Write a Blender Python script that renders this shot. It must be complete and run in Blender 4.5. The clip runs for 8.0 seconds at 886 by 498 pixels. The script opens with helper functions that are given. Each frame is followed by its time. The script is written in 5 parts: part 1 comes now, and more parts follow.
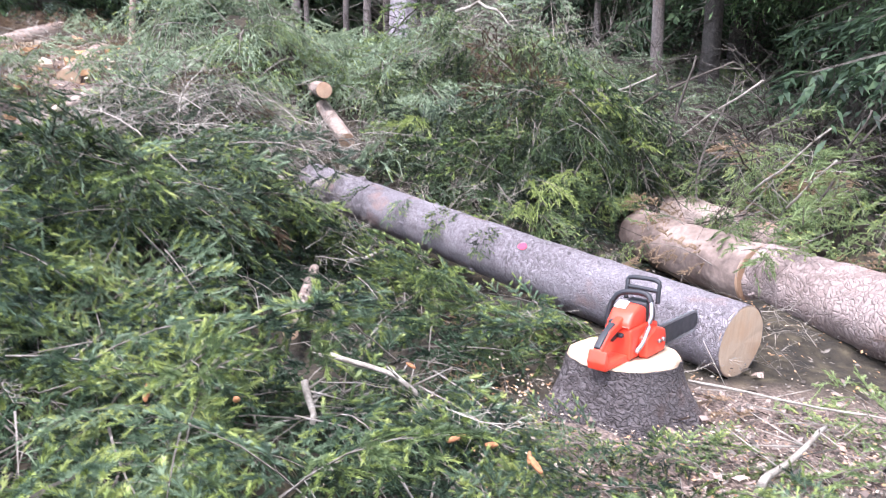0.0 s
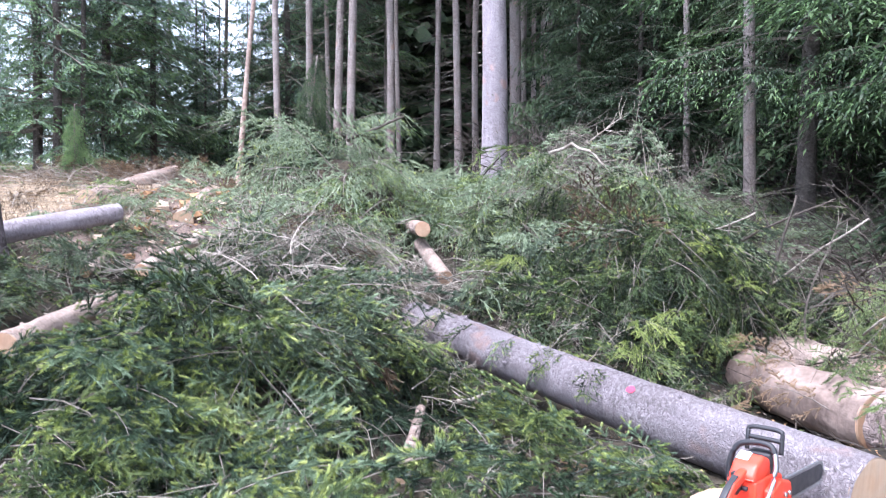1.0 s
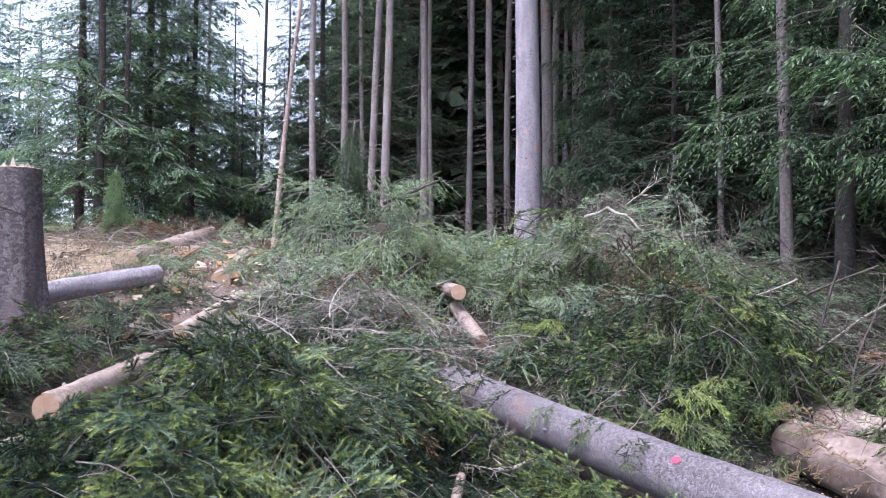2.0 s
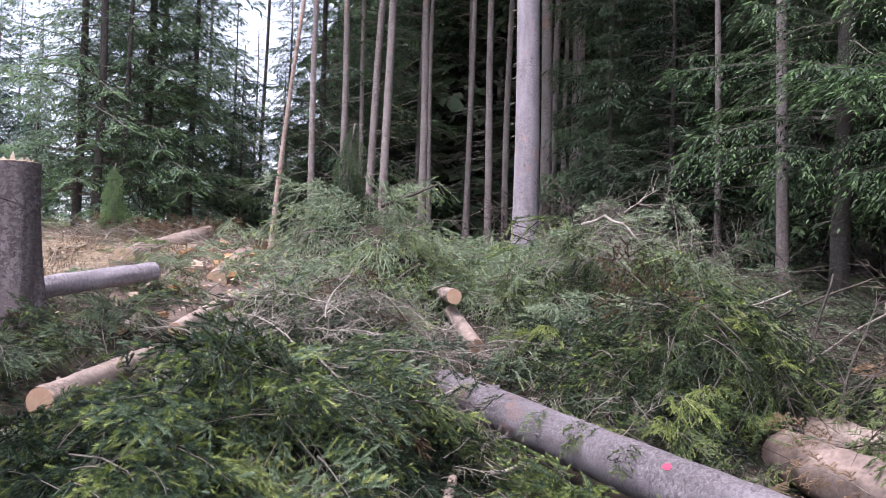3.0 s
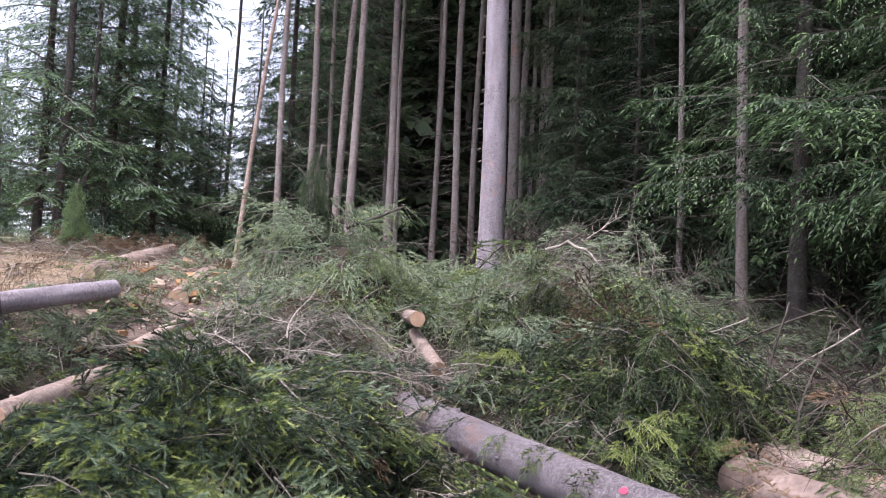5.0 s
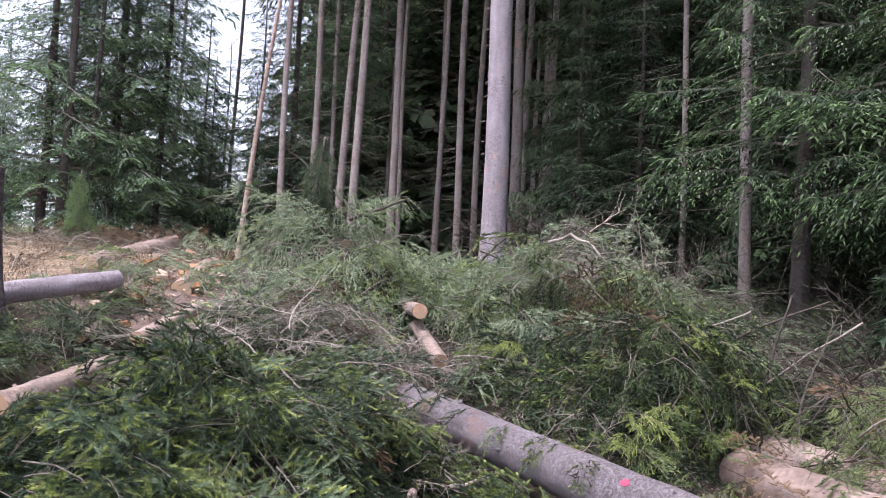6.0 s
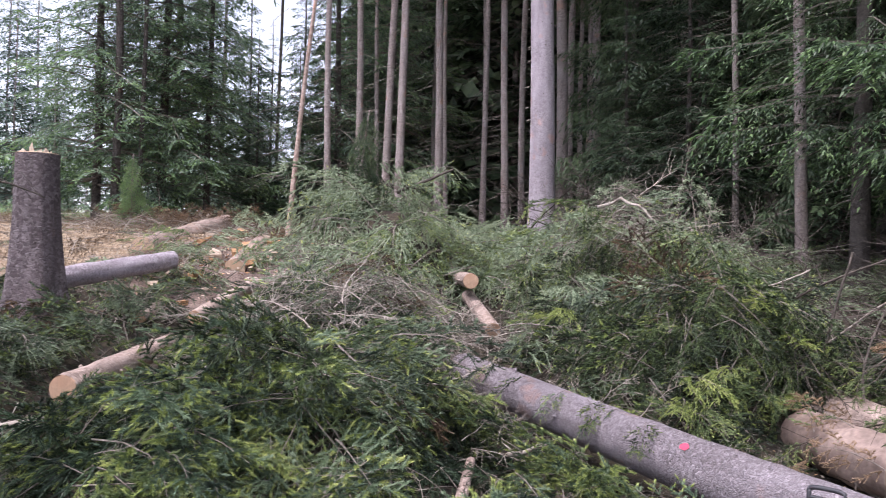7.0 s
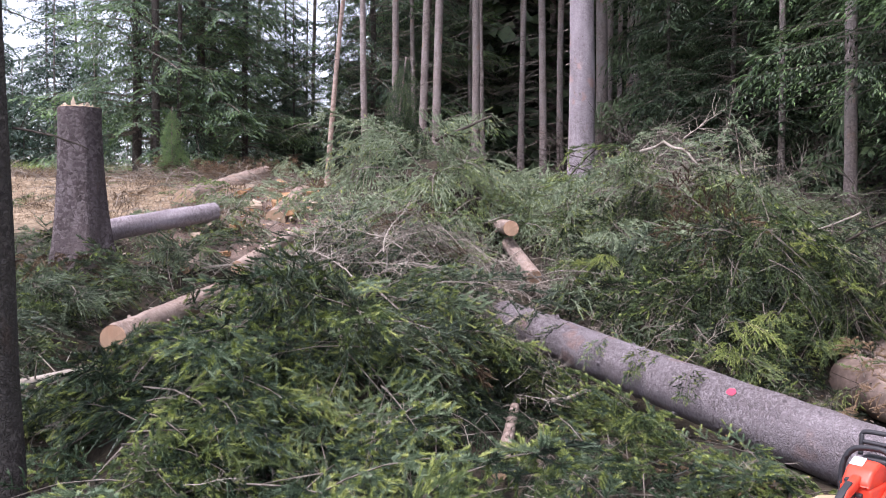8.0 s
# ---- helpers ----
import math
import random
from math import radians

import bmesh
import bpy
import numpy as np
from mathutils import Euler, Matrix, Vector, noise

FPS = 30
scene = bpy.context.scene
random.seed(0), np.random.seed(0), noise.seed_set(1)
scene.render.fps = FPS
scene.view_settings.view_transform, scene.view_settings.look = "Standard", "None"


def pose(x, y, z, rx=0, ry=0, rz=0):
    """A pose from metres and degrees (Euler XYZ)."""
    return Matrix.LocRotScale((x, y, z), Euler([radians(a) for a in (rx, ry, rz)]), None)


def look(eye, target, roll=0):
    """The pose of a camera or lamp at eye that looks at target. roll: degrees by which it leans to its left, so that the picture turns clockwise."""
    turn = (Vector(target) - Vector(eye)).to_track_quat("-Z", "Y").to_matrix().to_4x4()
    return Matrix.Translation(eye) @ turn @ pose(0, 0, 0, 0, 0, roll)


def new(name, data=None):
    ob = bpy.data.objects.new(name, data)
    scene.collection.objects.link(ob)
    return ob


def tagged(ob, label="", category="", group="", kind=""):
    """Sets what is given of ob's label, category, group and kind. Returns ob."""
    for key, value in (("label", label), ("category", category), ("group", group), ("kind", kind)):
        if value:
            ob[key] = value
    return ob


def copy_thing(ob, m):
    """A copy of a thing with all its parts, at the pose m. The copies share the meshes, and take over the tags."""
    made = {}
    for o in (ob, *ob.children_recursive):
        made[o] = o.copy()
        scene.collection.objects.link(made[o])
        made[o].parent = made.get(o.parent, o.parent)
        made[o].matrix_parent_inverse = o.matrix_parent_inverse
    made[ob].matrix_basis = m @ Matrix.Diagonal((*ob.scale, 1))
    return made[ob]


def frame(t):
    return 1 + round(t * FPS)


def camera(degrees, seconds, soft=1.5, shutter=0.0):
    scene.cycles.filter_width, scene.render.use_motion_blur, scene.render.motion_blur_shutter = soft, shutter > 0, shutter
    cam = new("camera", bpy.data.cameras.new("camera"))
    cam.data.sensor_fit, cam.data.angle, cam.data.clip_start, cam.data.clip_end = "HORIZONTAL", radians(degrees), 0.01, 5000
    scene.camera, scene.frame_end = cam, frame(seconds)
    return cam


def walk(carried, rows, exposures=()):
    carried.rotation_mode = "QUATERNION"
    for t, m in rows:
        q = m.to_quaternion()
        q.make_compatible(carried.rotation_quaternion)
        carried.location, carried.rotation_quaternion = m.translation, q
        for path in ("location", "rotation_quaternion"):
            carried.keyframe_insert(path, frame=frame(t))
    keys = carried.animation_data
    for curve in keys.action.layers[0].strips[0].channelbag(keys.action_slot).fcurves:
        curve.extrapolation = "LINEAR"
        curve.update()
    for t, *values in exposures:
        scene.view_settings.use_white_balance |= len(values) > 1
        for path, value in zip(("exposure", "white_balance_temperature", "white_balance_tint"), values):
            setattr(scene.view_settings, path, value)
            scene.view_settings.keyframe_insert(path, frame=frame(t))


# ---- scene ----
cam = camera(55.7, 8.0, soft=0.9, shutter=0.25)
METRES, EYE = 0.5, 1.5
ROWS = [
    (0.0, 0.0, 0.0, 0.0, 0.14, -11.05, -0.71),
    (0.5, -0.1672, -0.1806, 0.0671, 2.41, -6.79, -0.19),
    (1.0, -0.2516, -0.176, 0.1694, 5.73, -2.35, -0.08),
    (1.5, -0.3032, -0.2023, 0.2258, 6.66, 0.28, -0.19),
    (2.0, -0.3943, -0.2287, 0.2295, 7.67, 1.74, -0.43),
    (3.5, -0.3962, -0.2916, 0.1783, 6.82, 2.47, -2.37),
    (4.0, -0.3801, -0.2963, 0.1842, 5.85, 3.41, -2.28),
    (4.5, -0.3467, -0.3183, 0.1834, 5.14, 3.87, -2.5),
    (6.0, -0.3403, -0.3207, 0.1576, 5.23, 3.37, -2.99),
    (6.5, -0.3287, -0.3068, 0.1564, 5.94, 2.39, -2.36),
    (7.0, -0.3577, -0.2926, 0.1604, 8.62, 1.19, -1.0),
    (7.5, -0.406, -0.2439, 0.1526, 11.61, 0.24, -0.43),
    (8.0, -0.4179, -0.237, 0.1375, 11.17, -2.31, -0.23),
]
EXPOSURES = [(0.0, 2.6, 5950, 18), (0.5, 2.6, 5950, 18), (1.0, 2.62, 5750, 17), (1.5, 2.32, 5600, 19), (2.0, 2.12, 5750, 20), (3.5, 1.92, 6300, 23), (6.5, 1.92, 6300, 23), (7.0, 1.92, 6350, 23), (8.0, 1.88, 6350, 24)]
walk(cam, [(t, pose(METRES * x, METRES * y, EYE + METRES * z, 90 + pitch, roll, yaw)) for t, x, y, z, yaw, pitch, roll in ROWS], EXPOSURES)

# ---- light: overcast daylight ----
SUN_ELEVATION, SUN_TURN = 66, 215
world = bpy.data.worlds.new("sky")
scene.world = world
world.use_nodes = True
wn, wl = world.node_tree.nodes, world.node_tree.links
sky = wn.new("ShaderNodeTexSky")
sky.sky_type, sky.sun_disc = "NISHITA", False
sky.sun_elevation, sky.sun_rotation = radians(SUN_ELEVATION), radians(SUN_TURN)
sky.air_density, sky.dust_density = 1.0, 1.0
pale = wn.new("ShaderNodeHueSaturation")
pale.inputs["Saturation"].default_value = 0.45
wl.new(sky.outputs[0], pale.inputs["Color"])
wl.new(pale.outputs[0], wn["Background"].inputs[0])
wn["Background"].inputs[1].default_value = 0.105
sun = new("sun", bpy.data.lights.new("sun", "SUN"))
sun.data.energy, sun.data.angle, sun.data.color = 1.5, radians(28), (1.0, 0.97, 0.95)
sun.matrix_world = look((0, 0, 30), (
    -math.sin(radians(SUN_TURN)) * 30 / math.tan(radians(SUN_ELEVATION)),
    -math.cos(radians(SUN_TURN)) * 30 / math.tan(radians(SUN_ELEVATION)), 0))


# ---- materials ----
def shader(name, rough=0.8):
    m = bpy.data.materials.new(name)
    m.use_nodes = True
    b = m.node_tree.nodes["Principled BSDF"]
    b.inputs["Roughness"].default_value = rough
    return m, m.node_tree.nodes, m.node_tree.links, b


def ramp(nodes, links, source, stops):
    r = nodes.new("ShaderNodeValToRGB")
    while len(r.color_ramp.elements) < len(stops):
        r.color_ramp.elements.new(0.5)
    for e, (p, c) in zip(r.color_ramp.elements, stops):
        e.position, e.color = p, (*c, 1)
    links.new(source, r.inputs[0])
    return r.outputs[0]


def tex(nodes, links, kind, scale, coords, stretch=(1, 1, 1), detail=4):
    mp = nodes.new("ShaderNodeMapping")
    mp.inputs["Scale"].default_value = stretch
    links.new(coords, mp.inputs["Vector"])
    t = nodes.new("ShaderNodeTex" + kind)
    t.inputs["Scale"].default_value = scale
    if kind == "Noise":
        t.inputs["Detail"].default_value = detail
    links.new(mp.outputs[0], t.inputs["Vector"])
    return t


def blend(nodes, links, fac, a, b, how="MIX"):
    x = nodes.new("ShaderNodeMix")
    x.data_type, x.blend_type = "RGBA", how
    for src, sock in ((fac, x.inputs[0]), (a, x.inputs[6]), (b, x.inputs[7])):
        if isinstance(src, (int, float)):
            sock.default_value = src
        elif isinstance(src, tuple):
            sock.default_value = (*src, 1)
        else:
            links.new(src, sock)
    return x.outputs[2]


def relief(nodes, links, b, height, strength, distance):
    bump = nodes.new("ShaderNodeBump")
    bump.inputs["Strength"].default_value, bump.inputs["Distance"].default_value = strength, distance
    links.new(height, bump.inputs["Height"])
    links.new(bump.outputs[0], b.inputs["Normal"])


def bark(name, dark, mid, light, plate=28.0, depth=0.012, lichen=(0.3, 0.32, 0.28)):
    """Scaly spruce bark; the object's z runs along the trunk."""
    m, n, l, b = shader(name, 0.9)
    co = n.new("ShaderNodeTexCoord").outputs["Object"]
    warp = tex(n, l, "Noise", plate * 0.5, co, detail=3)
    bent = n.new("ShaderNodeVectorMath")
    bent.operation = "MULTIPLY_ADD"
    bent.inputs[1].default_value = (3.0 / plate,) * 3
    l.new(warp.outputs["Color"], bent.inputs[0])
    l.new(co, bent.inputs[2])
    cells = tex(n, l, "Voronoi", plate, bent.outputs[0], (1, 1, 1.5))
    edges = tex(n, l, "Voronoi", plate, bent.outputs[0], (1, 1, 1.5))
    edges.feature = "DISTANCE_TO_EDGE"
    fine = tex(n, l, "Noise", plate * 3, co, (1, 1, 1.3), 6)
    broad = tex(n, l, "Noise", 2.3, co, (1, 1, 0.6), 5)
    streak = tex(n, l, "Noise", 9, co, (1, 1, 0.25), 4)
    grey = n.new("ShaderNodeRGBToBW")
    l.new(cells.outputs["Color"], grey.inputs[0])
    base = ramp(n, l, grey.outputs[0], [(0.15, dark), (0.4, mid), (0.8, light)])
    base = blend(n, l, 0.5, base, mid)
    patch = ramp(n, l, broad.outputs[0], [(0.42, (0, 0, 0)), (0.62, (0.8, 0.8, 0.8))])
    base = blend(n, l, patch, base, lichen)
    torn = ramp(n, l, tex(n, l, "Noise", 4.1, co, (1, 1, 0.8), 6).outputs[0], [(0.60, (0, 0, 0)), (0.68, (0.7, 0.7, 0.7))])
    base = blend(n, l, torn, base, tuple(v * s for v, s in zip(mid, (1.5, 1.12, 0.92))))
    # Shadow lines along the flake edges, put into the bark colour.
    lines = ramp(n, l, edges.outputs["Distance"], [(0.0, (0.58, 0.54, 0.53)), (0.09, (1, 1, 1))])
    shown = ramp(n, l, fine.outputs[0], [(0.42, (0.0, 0.0, 0.0)), (0.56, (1, 1, 1))])
    base = blend(n, l, shown, base, blend(n, l, 1.0, base, lines, "MULTIPLY"))
    base = blend(n, l, 0.55, base, ramp(n, l, streak.outputs[0], [(0.3, (0.55, 0.53, 0.52)), (0.65, (1.15, 1.15, 1.15))]), "MULTIPLY")
    base = blend(n, l, 0.4, base, ramp(n, l, fine.outputs[0], [(0.35, (0.6, 0.6, 0.6)), (0.65, (1.2, 1.2, 1.2))]), "MULTIPLY")
    l.new(base, b.inputs["Base Color"])
    h = n.new("ShaderNodeMath")
    h.operation = "MULTIPLY_ADD"
    h.inputs[1].default_value = 0.5
    l.new(fine.outputs[0], h.inputs[0])
    l.new(ramp(n, l, edges.outputs["Distance"], [(0.0, (0, 0, 0)), (0.18, (1, 1, 1))]), h.inputs[2])
    relief(n, l, b, h.outputs[0], 0.8, depth)
    return m


def cut_wood(name, pale_wood, ring_wood, stain):
    """Sawn end grain: rings round the object's z axis, saw marks and stain."""
    m, n, l, b = shader(name, 0.75)
    co = n.new("ShaderNodeTexCoord").outputs["Object"]
    wave = tex(n, l, "Wave", 60, co)
    wave.wave_type, wave.rings_direction = "RINGS", "Z"
    wave.inputs["Distortion"].default_value = 1.6
    wave.inputs["Detail"].default_value = 3
    blot = tex(n, l, "Noise", 7, co, detail=5)
    saw = tex(n, l, "Noise", 60, co, (1, 0.08, 1), 3)
    c = blend(n, l, wave.outputs["Fac"], pale_wood, ring_wood)
    c = blend(n, l, ramp(n, l, blot.outputs[0], [(0.45, (0, 0, 0)), (0.75, (0.8, 0.8, 0.8))]), c, stain)
    c = blend(n, l, 0.35, c, ramp(n, l, saw.outputs[0], [(0.35, (0.7, 0.7, 0.7)), (0.65, (1, 1, 1))]), "MULTIPLY")
    l.new(c, b.inputs["Base Color"])
    relief(n, l, b, saw.outputs[0], 0.5, 0.004)
    return m


def foliage(name, dark, mid, light, thin=0.12):
    """Needles: colour varies from needle to needle, branch to branch and over metres."""
    m, n, l, b = shader(name, 0.42)
    geo, info = n.new("ShaderNodeNewGeometry"), n.new("ShaderNodeObjectInfo")
    wide = tex(n, l, "Noise", 1.1, geo.outputs["Position"], detail=3)
    clump = tex(n, l, "Noise", 6.5, geo.outputs["Position"], detail=2)
    broad = n.new("ShaderNodeMix")
    broad.inputs[0].default_value = 0.62
    l.new(wide.outputs[0], broad.inputs[2])
    l.new(clump.outputs[0], broad.inputs[3])
    mixed = n.new("ShaderNodeMath")
    mixed.operation = "MULTIPLY_ADD"
    mixed.inputs[1].default_value = 0.14
    l.new(geo.outputs["Random Per Island"], mixed.inputs[0])
    l.new(broad.outputs[0], mixed.inputs[2])
    add = n.new("ShaderNodeMath")
    add.operation = "MULTIPLY_ADD"
    add.inputs[1].default_value = 0.22
    l.new(info.outputs["Random"], add.inputs[0])
    l.new(mixed.outputs[0], add.inputs[2])
    b.inputs["Specular IOR Level"].default_value = 0.3
    c = ramp(n, l, add.outputs[0], [(0.54, tuple(0.5 * v for v in dark)), (0.69, mid), (0.84, light)])
    l.new(c, b.inputs["Base Color"])
    tr = n.new("ShaderNodeBsdfTranslucent")
    l.new(c, tr.inputs[0])
    mx = n.new("ShaderNodeMixShader")
    mx.inputs[0].default_value = thin
    l.new(b.outputs[0], mx.inputs[1])
    l.new(tr.outputs[0], mx.inputs[2])
    l.new(mx.outputs[0], n["Material Output"].inputs[0])
    return m


def mottled(name, stops, scale=9, rough=0.85, bump=0.5, depth=0.01, fine=6):
    m, n, l, b = shader(name, rough)
    co = n.new("ShaderNodeTexCoord").outputs["Object"]
    a, c = tex(n, l, "Noise", scale, co, detail=8), tex(n, l, "Noise", scale * fine, co, detail=6)
    col = ramp(n, l, a.outputs[0], stops)
    col = blend(n, l, 0.55, col, ramp(n, l, c.outputs[0], [(0.3, (0.45, 0.45, 0.45)), (0.7, (1.2, 1.2, 1.2))]), "MULTIPLY")
    l.new(col, b.inputs["Base Color"])
    relief(n, l, b, c.outputs[0], bump, depth)
    return m


def ground_material():
    """Needle litter; bleached dry grass up the slope; sawdust and chips round the stump; grass far to the side."""
    m, n, l, b = shader("forest_floor", 0.95)
    co = n.new("ShaderNodeTexCoord").outputs["Object"]
    a, c, e = (tex(n, l, "Noise", s, co, detail=8) for s in (0.9, 12, 90))
    litter = ramp(n, l, c.outputs[0], [(0.3, (0.015, 0.012, 0.008)), (0.5, (0.035, 0.027, 0.017)), (0.7, (0.075, 0.060, 0.036))])
    dry = ramp(n, l, c.outputs[0], [(0.3, (0.12, 0.085, 0.05)), (0.5, (0.25, 0.185, 0.12)), (0.7, (0.40, 0.31, 0.21))])
    chips = ramp(n, l, e.outputs[0], [(0.35, (0.06, 0.042, 0.034)), (0.5, (0.15, 0.108, 0.09)), (0.66, (0.29, 0.22, 0.18))])
    moss = ramp(n, l, c.outputs[0], [(0.3, (0.05, 0.09, 0.02)), (0.7, (0.16, 0.24, 0.06))])

    def spot(x, y, rx, ry, soft):
        mp = n.new("ShaderNodeMapping")
        mp.inputs["Location"].default_value = (-x / rx, -y / ry, 0)
        mp.inputs["Scale"].default_value = (1 / rx, 1 / ry, 0)
        l.new(co, mp.inputs[0])
        ln = n.new("ShaderNodeVectorMath")
        ln.operation = "LENGTH"
        l.new(mp.outputs[0], ln.inputs[0])
        ad = n.new("ShaderNodeMath")
        ad.operation = "MULTIPLY_ADD"
        ad.inputs[1].default_value = soft
        l.new(a.outputs[0], ad.inputs[0])
        l.new(ln.outputs["Value"], ad.inputs[2])
        half = n.new("ShaderNodeMath")
        half.operation = "MULTIPLY"
        half.inputs[1].default_value = 0.4
        l.new(ad.outputs[0], half.inputs[0])
        return ramp(n, l, half.outputs[0], [(0.4 * (0.75 + soft * 0.5), (1, 1, 1)), (0.4 * (1.0 + soft * 0.5), (0, 0, 0))])

    col = blend(n, l, spot(-7.5, 12.5, 6.0, 5.0, 0.5), litter, dry)
    col = blend(n, l, spot(-16, 18, 6.5, 6.0, 0.3), col, moss)
    col = blend(n, l, spot(1.25, 2.5, 1.3, 1.0, 0.5), col, chips)
    col = blend(n, l, spot(-4.6, 9.6, 1.3, 2.0, 0.4), col, chips)
    l.new(col, b.inputs["Base Color"])
    relief(n, l, b, c.outputs[0], 0.9, 0.05)
    return m


M_GROUND = ground_material()
M_BARK_GREY = bark("grey_spruce_bark", (0.12, 0.098, 0.10), (0.27, 0.235, 0.25), (0.45, 0.40, 0.425), 56, 0.018, (0.35, 0.31, 0.335))
M_BARK_PALE = bark("pale_lilac_bark", (0.20, 0.165, 0.18), (0.42, 0.37, 0.405), (0.60, 0.54, 0.58), 40, 0.014, (0.50, 0.445, 0.49))
M_BARK_BROWN = bark("pinkish_spruce_bark", (0.18, 0.125, 0.095), (0.38, 0.285, 0.235), (0.58, 0.47, 0.41), 38, 0.008, (0.50, 0.40, 0.35))
M_BARK_PINK = bark("dusty_pink_bark", (0.15, 0.105, 0.095), (0.31, 0.235, 0.21), (0.48, 0.385, 0.35), 26, 0.008, (0.39, 0.31, 0.285))
M_BARK_STUMP = bark("dark_stump_bark", (0.035, 0.028, 0.028), (0.105, 0.085, 0.085), (0.30, 0.26, 0.265), 40, 0.03, (0.12, 0.10, 0.10))
M_BARK_TALL = bark("weathered_stump_bark", (0.05, 0.038, 0.04), (0.145, 0.112, 0.118), (0.40, 0.35, 0.36), 34, 0.06, (0.19, 0.15, 0.155))
M_BARK_TREE = bark("trunk_bark", (0.13, 0.10, 0.095), (0.28, 0.23, 0.215), (0.46, 0.39, 0.37), 30, 0.012, (0.36, 0.32, 0.31))
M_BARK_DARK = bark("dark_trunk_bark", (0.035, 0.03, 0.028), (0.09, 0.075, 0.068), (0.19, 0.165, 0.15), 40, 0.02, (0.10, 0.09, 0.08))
M_BARK_RED = bark("reddish_dead_bark", (0.22, 0.14, 0.11), (0.40, 0.29, 0.24), (0.54, 0.43, 0.37), 20, 0.01, (0.44, 0.35, 0.30))
M_CUT = cut_wood("fresh_cut_wood", (0.58, 0.44, 0.32), (0.52, 0.37, 0.25), (0.50, 0.30, 0.17))
M_PEELED = mottled("peeled_pinkish_wood", [(0.3, (0.17, 0.12, 0.10)), (0.55, (0.29, 0.215, 0.18)), (0.75, (0.41, 0.32, 0.275))], 5)
M_STRIPPED = mottled("stripped_pale_wood", [(0.3, (0.26, 0.19, 0.155)), (0.55, (0.44, 0.345, 0.29)), (0.75, (0.58, 0.48, 0.42))], 5)
M_CUT_PINK = cut_wood("pinkish_cut_wood", (0.52, 0.35, 0.235), (0.43, 0.27, 0.17), (0.36, 0.20, 0.12))
M_NEEDLE = foliage("spruce_needles", (0.028, 0.046, 0.024), (0.115, 0.165, 0.070), (0.25, 0.31, 0.13))
M_TIP = foliage("young_needles", (0.13, 0.18, 0.05), (0.28, 0.35, 0.10), (0.46, 0.50, 0.18))
M_NEEDLE_BLUE = foliage("bluish_needles", (0.036, 0.062, 0.044), (0.125, 0.185, 0.115), (0.27, 0.345, 0.21))
M_NEEDLE_TREE = foliage("standing_tree_needles", (0.028, 0.050, 0.030), (0.065, 0.105, 0.058), (0.12, 0.17, 0.085), 0.3)
# Air haze put into the colour: paler and bluer with distance.
M_NEEDLE_FAR = foliage("haze_tinted_needles", (0.08, 0.13, 0.11), (0.15, 0.215, 0.17), (0.22, 0.30, 0.22), 0.3)
# Needles paled: sky light and haze on the heaps put into the colour.
M_NEEDLE_PALE = foliage("sky_lit_pale_needles", (0.095, 0.135, 0.085), (0.205, 0.265, 0.165), (0.33, 0.39, 0.25))
# Green of the left-hand spruces lightened to carry the haze before them.
M_NEEDLE_SIDE = foliage("haze_paled_side_needles", (0.07, 0.115, 0.085), (0.145, 0.215, 0.145), (0.23, 0.31, 0.19), 0.3)
# Light on outer boughs put into the needle colour; also the young spruce's green.
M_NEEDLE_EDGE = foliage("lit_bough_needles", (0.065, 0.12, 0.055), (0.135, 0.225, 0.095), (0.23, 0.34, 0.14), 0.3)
M_NEEDLE_DRY = foliage("dry_brown_needles", (0.10, 0.065, 0.04), (0.20, 0.135, 0.08), (0.32, 0.22, 0.14))
M_TWIG = mottled("grey_brown_twig", [(0.3, (0.09, 0.075, 0.060)), (0.55, (0.20, 0.172, 0.145)), (0.75, (0.34, 0.30, 0.265))], 20)
# Forest shade put into the twig colour; plain dark for sticks and scraps.
M_TWIG_DARK = mottled("shaded_dark_twig", [(0.3, (0.035, 0.028, 0.022)), (0.55, (0.085, 0.068, 0.055)), (0.75, (0.17, 0.14, 0.12))], 20)
M_TWIG_PALE = mottled("pale_bare_twig", [(0.3, (0.22, 0.185, 0.15)), (0.55, (0.37, 0.325, 0.275)), (0.75, (0.52, 0.47, 0.41))], 20)


# ---- ground form ----
MOUNDS = [  # x, y, spread across, spread along, height of the heaps of felled branches
    (-2.5, 9.6, 0.85, 0.8, 1.0), (-2.7, 10.4, 0.5, 0.5, 0.35), (-1.9, 9.2, 0.5, 0.6, 0.25),
    (0.4, 9.0, 0.85, 0.75, 1.0), (1.3, 8.6, 0.6, 0.6, 0.4), (1.0, 6.5, 0.55, 0.55, 0.85), (0.3, 7.0, 0.5, 0.5, 0.25),
    (-1.9, 6.2, 0.8, 0.7, 0.36), (-1.6, 4.3, 0.8, 0.8, 0.42), (-2.3, 3.2, 0.7, 0.8, 0.2),
    (-2.6, 8.0, 0.8, 0.8, 0.2), (2.6, 5.6, 0.6, 0.5, 0.35), (-0.4, 2.6, 0.8, 0.5, 0.12),
]


def slope(x, y):
    yy = np.minimum(y, 11.0)
    z = 0.06 * yy + 0.0085 * yy * np.abs(yy) + 0.06 * np.clip(y - 11, 0, 45)
    return z - 0.045 * np.clip(x, -12, 12) * np.clip(y / 8, 0, 1)


def heap(x, y):
    return sum(h * np.exp(-((x - a) / sx) ** 2 - ((y - b) / sy) ** 2) for a, b, sx, sy, h in MOUNDS)


